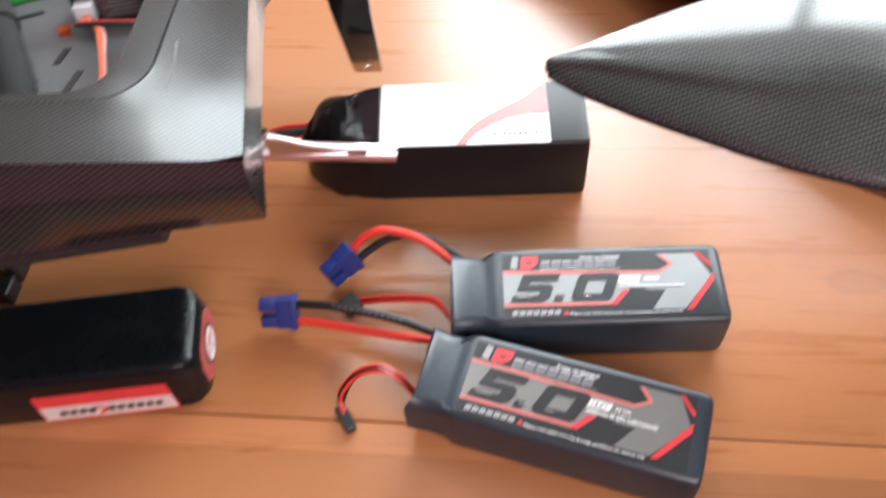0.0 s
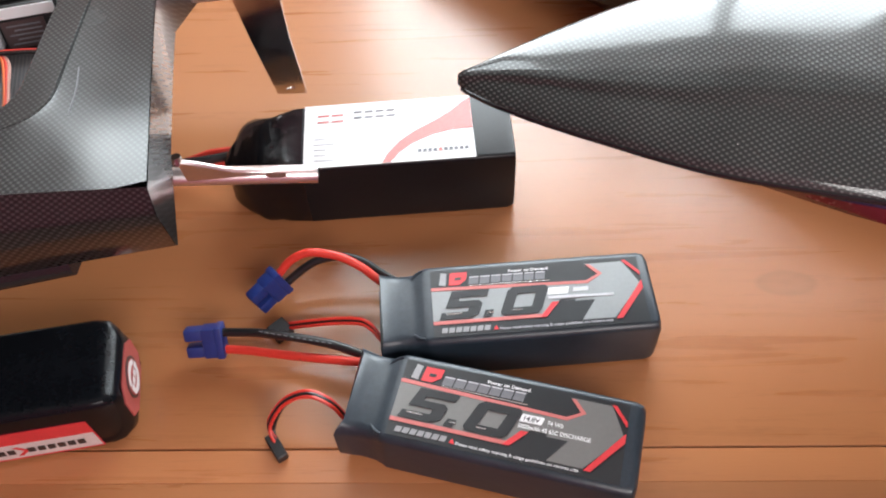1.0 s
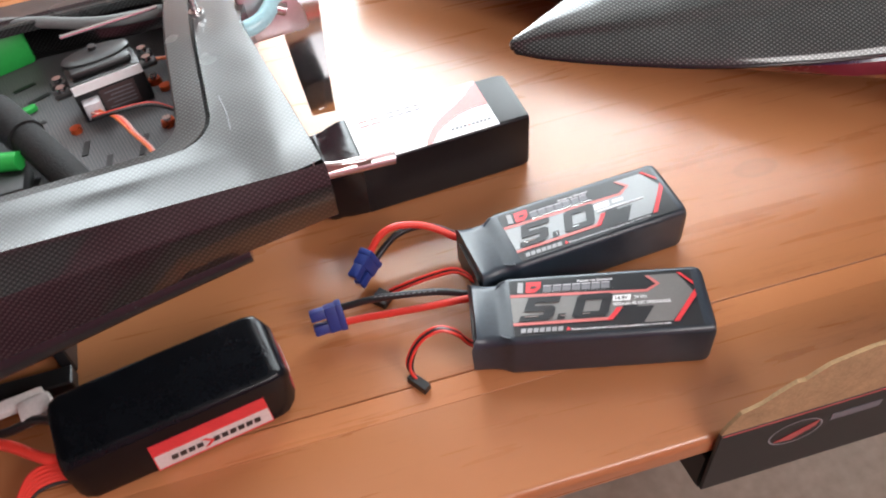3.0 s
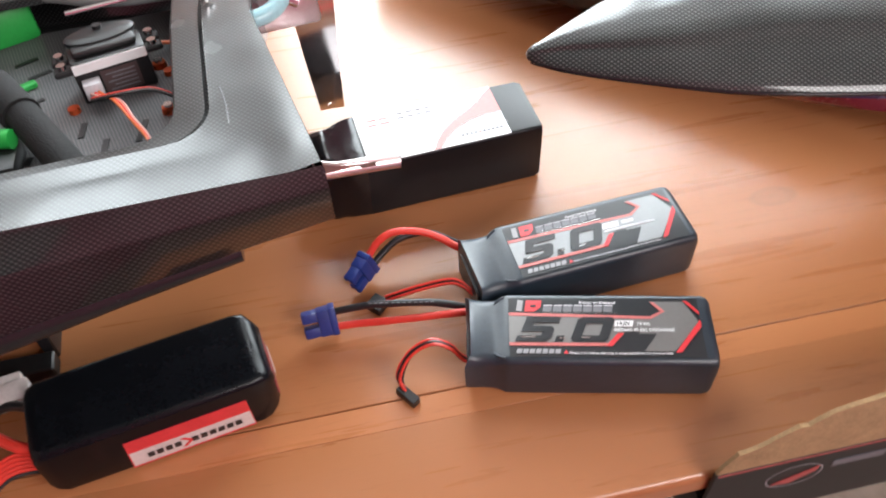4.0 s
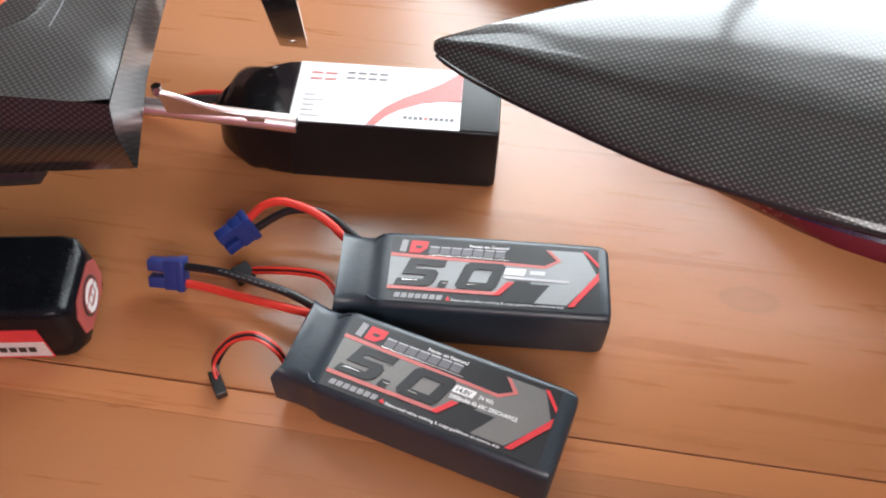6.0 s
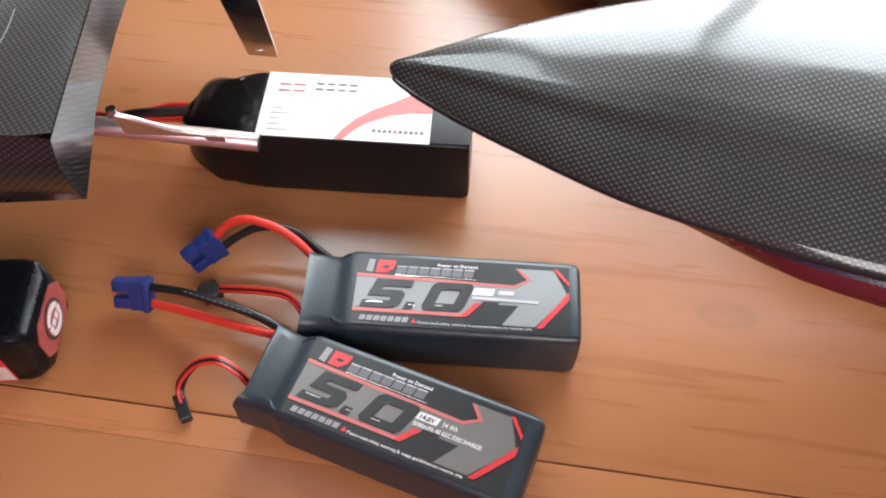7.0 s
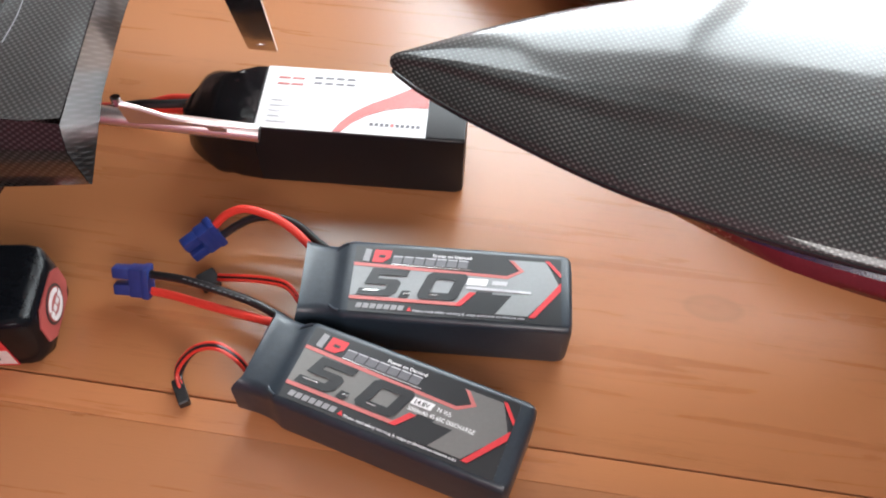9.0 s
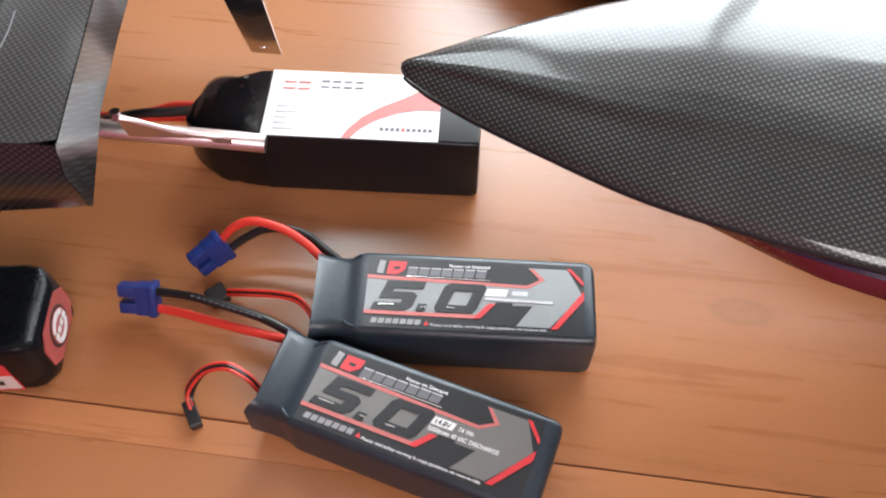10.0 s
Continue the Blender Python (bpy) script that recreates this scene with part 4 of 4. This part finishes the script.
part("servo_arm", moved(loft([[(x, y, z) for x, y in [(rx * math.cos(a), -0.006 + ry * math.sin(a)) for a in (2 * math.pi * i / 28 for i in range(28))]] for rx, ry, z in ((0.020, 0.010, 0.0300), (0.020, 0.010, 0.0320), (0.0175, 0.008, 0.0330))]), SV), BLACK_PLASTIC, servo, "black rounded servo arm")
part("arm_screw", moved(cyl((0.0, -0.01, 0.033), (0, 0, 1), 0.0026, 0.002, 14), SV), BLACK_PLASTIC, servo)
for i, c in enumerate((ORANGE_WIRE, RED_WIRE, material("pale_pink_wire", (0.62, 0.32, 0.27), 0.4))):
    o = 0.0013 * i
    part("servo_wire", tube([SV @ Vector((0.0115 + o * 1.6, 0.0190, 0.0105)), SV @ Vector((0.0105 + o * 1.4, 0.0245, 0.012)), (0.096 - o, 0.006, 0.1445), (0.086 - o * 0.7, 0.030, 0.146), (0.076 - o * 0.6, 0.056, 0.150), (0.068 - o * 0.4, 0.087, 0.154)], 0.0008, 7), c, servo)
for i, c in enumerate((RED_WIRE, material("brown_wire", (0.06, 0.02, 0.015), 0.4), BLACK_WIRE)):
    part("servo_wire", tube([(0.110, -0.004 + 0.0012 * i, 0.143), (0.094, 0.0 + 0.0013 * i, 0.146), (0.076, 0.002 + 0.0013 * i, 0.146), (0.063, 0.008 + 0.001 * i, 0.141), (0.052, 0.016, 0.134)], 0.0008, 7), c, servo)
part("servo_wire", tube([(0.086, -0.042, 0.15), (0.074, -0.04, 0.15), (0.060, -0.038, 0.149), (0.045, -0.036, 0.147)], 0.0012, 7), ORANGE_WIRE, servo)
for su, nu in ((0.07, 0.006), (0.199, -0.069), (0.076, -0.045), (0.24, 0.03)):
    bolt = part("bolt", cyl((su, nu, 0.1313), (0, 0, 1), 0.0046, 0.0035, 20, r2=0.0038), ORANGE_ANOD, boat, "orange anodised washer with steel screw")
    part("screw_head", cyl((su, nu, 0.1347), (0, 0, 1), 0.0026, 0.002, 14), STEEL, bolt)
part("black_hose", tube([(0.175, -0.122, 0.146), (0.186, -0.09, 0.154), (0.180, -0.055, 0.156), (0.164, -0.025, 0.155), (0.145, 0.006, 0.150), (0.126, 0.040, 0.145), (0.108, 0.075, 0.141)], 0.0092, 16), BLACK_FABRIC, boat, "thick black braided hose")
part("hose_joint", tube([(0.160, -0.018, 0.1545), (0.143, 0.010, 0.1495)], 0.0108, 16), BLACK_FABRIC, boat)
part("green_sleeve", tube([(0.168, 0.020, 0.147), (0.147, 0.0265, 0.147)], 0.0052, 14), GREEN_WRAP, boat, "bright green sleeve")
part("green_sleeve_end", tube([(0.1715, 0.019, 0.147), (0.168, 0.020, 0.147)], 0.0058, 14), BLACK_PLASTIC, boat)
part("sleeve_holder", box(0.146, 0.172, 0.018, 0.046, 0.1315, 0.1425, 0.002, 2), BLACK_PLASTIC, boat)
part("green_box", moved(box(-0.016, 0.016, -0.012, 0.012, 0.0, 0.024, 0.003, 2), pose(0.170, -0.116, 0.1315, 0, 0, 20)), GREEN_WRAP, boat, "green wrapped module")
part("green_box", moved(box(-0.016, 0.014, -0.012, 0.012, 0.0, 0.022, 0.003, 2), pose(0.232, -0.085, 0.1315, 0, 0, 30)), GREEN_WRAP, boat, "green wrapped module")
part("green_strap", moved(box(-0.013, 0.013, -0.0025, 0.0025, 0.0, 0.004, 0.001, 1), pose(0.160, -0.045, 0.1315, 0, 0, 25)), GREEN_WRAP, boat)
part("blue_module", moved(box(-0.016, 0.016, -0.010, 0.010, 0.0, 0.018, 0.003, 2), pose(0.208, -0.028, 0.1315, 0, 0, 60)), BLUE_WRAP, boat, "blue wrapped module")
part("blue_module", moved(box(-0.016, 0.016, -0.009, 0.009, 0.0, 0.018, 0.003, 2), pose(0.200, 0.002, 0.1315, 0, 0, 55)), BLUE_WRAP, boat, "blue wrapped module")
part("grey_sleeve", tube([(0.205, -0.112, 0.165), (0.165, -0.104, 0.166), (0.135, -0.092, 0.166), (0.108, -0.078, 0.165), (0.085, -0.072, 0.164), (0.05, -0.072, 0.163)], 0.0038, 12), material("grey_braided_sleeve", (0.16, 0.17, 0.17), 0.7, bump=0.5, bump_scale=900), boat, "grey braided cable sleeve")
part("push_rod", tube([(0.118, -0.055, 0.1702), (0.06, -0.064, 0.170)], 0.0013, 8), STEEL, boat)
part("deck_scratch", tube([(0.032, 0.062, deck_z(0.062) + 0.0001), (0.030, 0.075, deck_z(0.075) + 0.0001), (0.0295, 0.09, deck_z(0.09) + 0.0001)], 0.0003, 5), PRINT_GREY, boat, "fine dark scratch")
part("deck_scratch", tube([(0.155, 0.099, deck_z(0.099) + 0.0001), (0.152, 0.112, deck_z(0.112) + 0.0001), (0.150, 0.120, deck_z(0.12) + 0.0001)], 0.0003, 5), PRINT_GREY, boat, "fine dark scratch")
part("deck_pin", cyl((0.035, -0.022, 0.179), (0, 0, 1), 0.0022, 0.012, 14), STEEL, boat, "small steel deck pin")
part("deck_pin_foot", cyl((0.035, -0.022, 0.1795), (0, 0, 1), 0.0042, 0.002, 16), STEEL, boat)
IBT = M_B.inverted()
# stern fittings: water outlet tube, rudder bracket, blade
part("water_tube", tube(L(IBT, [(-0.058, 0.3739, 0.1006), (0.0185, 0.3765, 0.0895)]), 0.0046, 22), ALU, boat, "straight aluminium water tube")
# Black end disc gives the bore's shade by colour; the tube is solid.
part("tube_bore_shade", tube(L(IBT, [(0.0178, 0.3765, 0.0896), (0.0189, 0.3766, 0.0894)]), 0.0036, 18), BLACK_PLASTIC, boat)
part("tube_gusset", moved(loft([L(IBT, [(-0.043, 0.3705, 0.098), (-0.0405, 0.3585, 0.1195), (-0.033, 0.3605, 0.1145), (-0.019, 0.366, 0.1045), (0.004, 0.3725, 0.0955), (0.004, 0.3715, 0.0935)]), L(IBT, [(-0.043, 0.3765, 0.099), (-0.0405, 0.3610, 0.1205), (-0.033, 0.3630, 0.1155), (-0.019, 0.3685, 0.1055), (0.004, 0.3755, 0.0960), (0.004, 0.379, 0.0945)])]), Matrix()), ALU, boat, "curved aluminium gusset above the tube")
part("gusset_rim", tube(L(IBT, [(-0.0415, 0.3588, 0.1205), (-0.033, 0.3612, 0.1158), (-0.020, 0.3668, 0.1058), (-0.004, 0.3722, 0.0985), (0.017, 0.3755, 0.0936)]), 0.0013, 10), ALU, boat, "bright rolled rim")
part("gusset_screw", cyl(IBT @ Vector((-0.0405, 0.3600, 0.1185)), (0, 0, 1), 0.0024, 0.004, 14), STEEL, boat)
part("hose", tube(L(IBT, [(-0.050, 0.432, 0.172), (-0.040, 0.428, 0.170), (-0.028, 0.431, 0.172), (-0.018, 0.440, 0.178), (-0.012, 0.455, 0.184)]), 0.0050, 14), TEAL_TUBE, boat, "pale teal silicone hose")
part("hose_clamp", tube(L(IBT, [(-0.022, 0.436, 0.176), (-0.014, 0.436, 0.171)]), 0.0042, 14), STEEL, boat)
part("rudder_bracket", moved(box(-0.040, -0.002, 0.444, 0.456, 0.150, 0.186, 0.003, 2), IBT), ALU, boat, "machined aluminium rudder bracket")
bl = [[(-0.0195, 0.442, 0.190), (0.0085, 0.440, 0.190), (0.0085, 0.4425, 0.190), (-0.0195, 0.4445, 0.190)],
      [(-0.019, 0.446, 0.165), (0.0075, 0.444, 0.165), (0.0075, 0.446, 0.165), (-0.019, 0.448, 0.165)],
      [(-0.0175, 0.465, 0.115), (0.004, 0.464, 0.115), (0.004, 0.466, 0.115), (-0.0175, 0.467, 0.115)],
      [(-0.0150, 0.486, 0.063), (0.0018, 0.488, 0.060), (0.0018, 0.490, 0.060), (-0.0150, 0.488, 0.063)]]
blade = part("rudder_blade", loft([L(IBT, r) for r in bl]), BLADE, boat, "mirror-polished tapered steel rudder blade")
part("blade_slot", moved(box(-0.0032, 0.0032, -0.0006, 0.0006, -0.0011, 0.0011, 0.0005, 1), IBT @ pose(-0.0065, 0.4852, 0.0670, 22, -8, 0)), CHROME, blade)
# stand
stand = thing("boat_stand", M_BN, "black cradle stand with white clips under the open hull", "boat stand")
for s in (0.185, 0.40):
    part("upright", box(s - 0.004, s + 0.004, -0.082, 0.058, 0.0, 0.1060, 0.001, 1), BLACK_PLASTIC, stand)
part("base_rail", box(0.181, 0.41, 0.060, 0.074, 0.0, 0.012, 0.001, 1), BLACK_PLASTIC, stand)
part("base_rail", box(0.181, 0.41, -0.074, -0.060, 0.0, 0.012, 0.001, 1), BLACK_PLASTIC, stand)
part("tab", moved(box(-0.011, 0.008, -0.009, 0.005, 0.022, 0.031, 0.0015, 2), pose(0.197, 0.100, 0, 0, 0, 14)), WHITE_PLASTIC, stand, "white clip beside the cradle")
part("tab", moved(box(-0.056, 0.040, -0.006, 0.003, 0.022, 0.028, 0.001, 2), pose(0.248, 0.096, 0, 0, 0, 8)), WHITE_PLASTIC, stand, "white clip beside the cradle")

# ---- second hull, bow over the batteries ----
M_R = pose(0.0990, 0.3970, 0, 0, 0, -6.8)
hull = thing("model_boat", M_R, "closed carbon weave model boat hull, pointed bow, red underside", "model boat")
NEAR = [(0, -0.0010), (0.004, 0.0030), (0.0146, 0.0102), (0.0373, 0.0222), (0.0583, 0.0304), (0.0785, 0.0388), (0.0986, 0.0465), (0.1166, 0.0515), (0.1346, 0.0552), (0.1522, 0.0588), (0.17, 0.0620), (0.1874, 0.0646), (0.2036, 0.0665), (0.3, 0.075), (0.7, 0.085)]
FAR = [(0, 0.0050), (0.004, 0.0072), (0.0114, 0.0120), (0.0288, 0.0250), (0.0476, 0.0372), (0.0674, 0.0490), (0.0873, 0.0590), (0.12, 0.072), (0.17, 0.087), (0.25, 0.100), (0.7, 0.11)]
GROOVE = [(0, 0.0), (0.02, 0.0035), (0.0344, 0.0078), (0.0554, 0.0140), (0.0752, 0.0196), (0.0952, 0.0245), (0.1135, 0.0270), (0.1319, 0.0288), (0.1502, 0.0310), (0.1677, 0.0335), (0.185, 0.0355), (0.2023, 0.0368), (0.3, 0.043), (0.7, 0.05)]
ss = [0.0, 0.002, 0.005, 0.009, 0.015, 0.024, 0.036, 0.05, 0.065, 0.081, 0.1, 0.115, 0.13, 0.145, 0.16, 0.175, 0.19, 0.205, 0.225, 0.25, 0.32, 0.4, 0.55, 0.7]
LIP_Z = 0.1500


def smooth_at(s, tab):
    return sum(interp(max(0, s + d), tab) for d in (-0.012, -0.006, 0, 0.006, 0.012)) / 5 if s > 0.03 else interp(s, tab)


up_rings, low_rings = [], []
for s in ss:
    b, c, g = smooth_at(s, NEAR), smooth_at(s, FAR), smooth_at(s, GROOVE)
    h = min(1.0, 0.22 + 0.78 * (s / 0.12) ** 0.75) if s > 0 else 0.18
    k = min(1.0, s / 0.06)
    fl = b - g
    span = c + g
    half = [(-b, 0.0), (-b + fl * 0.06, 0.0026), (-b + fl * 0.20, 0.0052), (-b + fl * 0.40, 0.0082), (-b + fl * 0.60, 0.0110), (-b + fl * 0.80, 0.0134), (-g, 0.0152), (-g + span * 0.02, 0.0166), (-g + span * 0.04, 0.0186), (-g + span * 0.06, 0.0205), (-g + span * 0.09, 0.0218), (-g + span * 0.20, 0.0226), (-g + span * 0.30, 0.0236), (-g + span * 0.42, 0.0242), (-g + span * 0.54, 0.0240), (-g + span * 0.66, 0.0224), (-g + span * 0.77, 0.0192), (-g + span * 0.86, 0.0152), (-g + span * 0.93, 0.0104), (-g + span * 0.98, 0.0052), (c, 0.0)]
    up_rings.append([(s, n, LIP_Z + 0.0005 + z * h) for n, z in half])
    d, e = min(1.0, (s / 0.24) ** 1.4), min(1.0, s / 0.03)
    out = max(-0.55 * b, interp(s, [(0, -0.002), (0.03, -0.009), (0.10, -0.010), (0.13, -0.004), (0.17, 0.0036), (0.21, 0.0055), (0.7, 0.007)]))
    lo = [(-b, 0.0), (-b - 0.4 * out, -0.0016 * e - 0.0010 * d), (-b - out * 0.85, -0.0022 * e - 0.0055 * d), (-b - out, -0.0028 * e - 0.0095 * d), (-b * (0.62 + 0.26 * d), -0.0036 * e - 0.020 * d), (-b * (0.4 + 0.24 * d), -0.0044 * e - 0.042 * d), (-b * 0.3, -0.0050 * e - 0.058 * d), ((c - b) / 2, -0.0056 * e - 0.066 * d), (c * 0.5, -0.0050 * e - 0.052 * d), (c * 0.85, -0.0040 * e - 0.026 * d), (c * 0.97, -0.0024 * e - 0.008 * d), (c, 0.0)]
    low_rings.append([(s + 0.001, n, LIP_Z - 0.0002 + z) for n, z in lo])
part("deck", loft(up_rings, True, closed=False), CARBON, hull, "carbon weave upper shell under clear resin", sharp=70)
part("blue_band", loft([r[:2] for r in low_rings], False, closed=False), HULL_BLUE, hull, "thin dark blue band under the joint")
BOW = 11
part("bow_shell", loft([r[1:] for r in low_rings[:BOW + 1]], False, closed=False), HULL_BLACK, hull, "black glossy underside of the bow", sharp=70)
part("bottom_shell", loft([r[1:] for r in low_rings[BOW:]], False, closed=False), HULL_RED, hull, "dark red glossy bottom", sharp=70)
part("joint_lip", tube([(s, -smooth_at(s, NEAR) + 0.0003, LIP_Z) for s in ss[1:]], 0.0013, 8, per=3), BLACK_GLOSS, hull, "glossy black joint edge")
part("joint_lip", tube([(s, smooth_at(s, FAR) - 0.0004, LIP_Z) for s in ss[1:]], 0.0013, 8, per=3), BLACK_GLOSS, hull, "glossy black joint edge")
part("deck_fleck", cyl((0.1150, -0.0400, 0.1585), (0, -0.3, 1), 0.00042, 0.0006, 8), LABEL_WHITE, hull)
stand2 = thing("boat_stand", M_R, "plain wooden cradle under the closed hull", "boat stand")
for s in (0.36, 0.6):
    part("upright", box(s - 0.01, s + 0.01, -0.05, 0.05, 0.0, 0.0785, 0.001, 1), WOOD_EDGE, stand2)

# ---- third hull behind ----
M_T = pose(0.1830, 0.6060, 0, 0, 0, -45)
third = thing("model_boat", M_T, "black, red and white model boat hull behind the others", "model boat")
# raked a little as it lies
FORMS[third.name] = Matrix(((0.9818, -0.0254, -0.1045, 0.0), (0.0247, 0.9474, 0.1343, 0.0), (0.0, 0.0, 0.88, 0.0), (0, 0, 0, 1)))
T_S = (-0.17, -0.15, -0.12, -0.06, 0.0, 0.08, 0.2, 0.34)
T_W = (0.012, 0.04, 0.075, 0.13, 0.17, 0.2, 0.21, 0.2)


def third_strip(cols, name, mat, label):
    rr = []
    for s, w in zip(T_S, T_W):
        k = w / 0.21
        y0 = 0.035 * (1 - k) ** 1.3
        rr.append([(s, y0 + n * k, 0.045 + (z - 0.045) * (0.55 + 0.45 * k)) for n, z in cols])
    return part(name, loft(rr, False, closed=False), mat, third, label)


third_strip([(0.1, 0.0), (0.04, 0.012), (0.012, 0.026), (0.002, 0.040), (-0.001, 0.058), (0.001, 0.078), (0.006, 0.090), (0.011, 0.096)], "lower_shell", HULL_BLACK, "black glossy side")
third_strip([(0.011, 0.096), (0.019, 0.102), (0.027, 0.107)], "red_band", BRIGHT_RED, "bright red band")
third_strip([(0.027, 0.107), (0.07, 0.128), (0.10, 0.134), (0.14, 0.138), (0.19, 0.12), (0.205, 0.07), (0.16, 0.012), (0.1, 0.0)], "upper_shell", WHITE_GEL, "white glossy deck")
for s in (0.064, 0.084):
    part("yellow_mark", moved(box(-0.0042, 0.0042, -0.0012, 0.0012, -0.0085, 0.0085, 0.0015, 2), pose(s, 0.0005, 0.074, -8, -12, 6)), YELLOW, third, "yellow painted mark")

# ---- carton beside the table ----
M_C = pose(0.120, 0.1990, 0, 0, 0, -4.07)
carton = thing("carton", M_C, "torn black printed carton with bare cardboard top edge", "carton")
TOP = 0.0090
part("front_panel", box(0.0225, 0.42, -0.0015, 0.0015, -0.062, TOP, 0.0004, 1), BOX_PRINT, carton, "black printed panel")
torn = [(0.0226, 0.0), (0.0255, 0.0090), (0.031, 0.0205), (0.037, 0.0222), (0.043, 0.0252), (0.050, 0.0312), (0.056, 0.0362), (0.060, 0.0388), (0.065, 0.0382), (0.070, 0.0430), (0.077, 0.0485), (0.1, 0.054), (0.18, 0.056), (0.42, 0.055), (0.42, -0.0002), (0.0226, -0.0002)]
part("torn_cardboard", loft([[(x, -0.0012, TOP + 0.0003 + z) for x, z in torn], [(x, 0.0012, TOP + 0.0003 + z) for x, z in torn]]), CARDBOARD, carton, "bare torn cardboard strip")
part("red_rule", box(0.024, 0.42, -0.0019, -0.0016, TOP - 0.0022, TOP - 0.0008), PINK_RED, carton, "thin red printed line")
part("side_panel", moved(box(-0.0015, 0.0015, 0.0, 0.24, -0.062, -0.026), pose(0.0225, 0.003, 0, 0, 0, 6)), BOX_PRINT, carton)
part("side_patch", moved(plate([(0.012, -0.046), (0.020, -0.030), (0.030, -0.030)], 0.0), pose(0.0208, 0.003, 0, 0, 0, 6) @ Matrix.Rotation(radians(90), 4, "Z") @ Matrix.Rotation(radians(90), 4, "X")), LABEL_WHITE, carton, "small white printed corner")
part("base", box(0.0225, 0.42, 0.002, 0.25, -0.065, -0.0622), BOX_PRINT, carton)
oval = lambda rx, rz: [(0.075 + rx * math.cos(a), -0.0018, -0.0147 + rz * math.sin(a)) for a in (2 * math.pi * i / 36 for i in range(36))]
part("emblem_ring", loft([oval(0.0175, 0.0135), oval(0.0165, 0.0125)], False), PRINT_MID, carton, "pale ring emblem")
mark = [(0.062, -0.0217), (0.073, -0.0157), (0.089, -0.0077), (0.088, -0.0137), (0.074, -0.0237)]
part("emblem_mark", loft([[(x, -0.0017, z) for x, z in mark], [(x, -0.0021, z) for x, z in mark]]), PINK_RED, carton)
part("letter_bar", box(0.097, 0.130, -0.0020, -0.0016, -0.013, -0.006), PRINT_GREY, carton)
stool = thing("stool", M_C, "plain dark stool under the carton", "stool")
part("seat", box(0.05, 0.38, 0.04, 0.62, -0.085, -0.0653, 0.003, 2), WOOD_EDGE, stool)
for lx in (0.08, 0.35):
    for ly in (0.46, 0.60):
        part("leg", box(lx - 0.014, lx + 0.014, ly - 0.014, ly + 0.014, FL, -0.0855, 0.002, 1), WOOD_EDGE, stool)
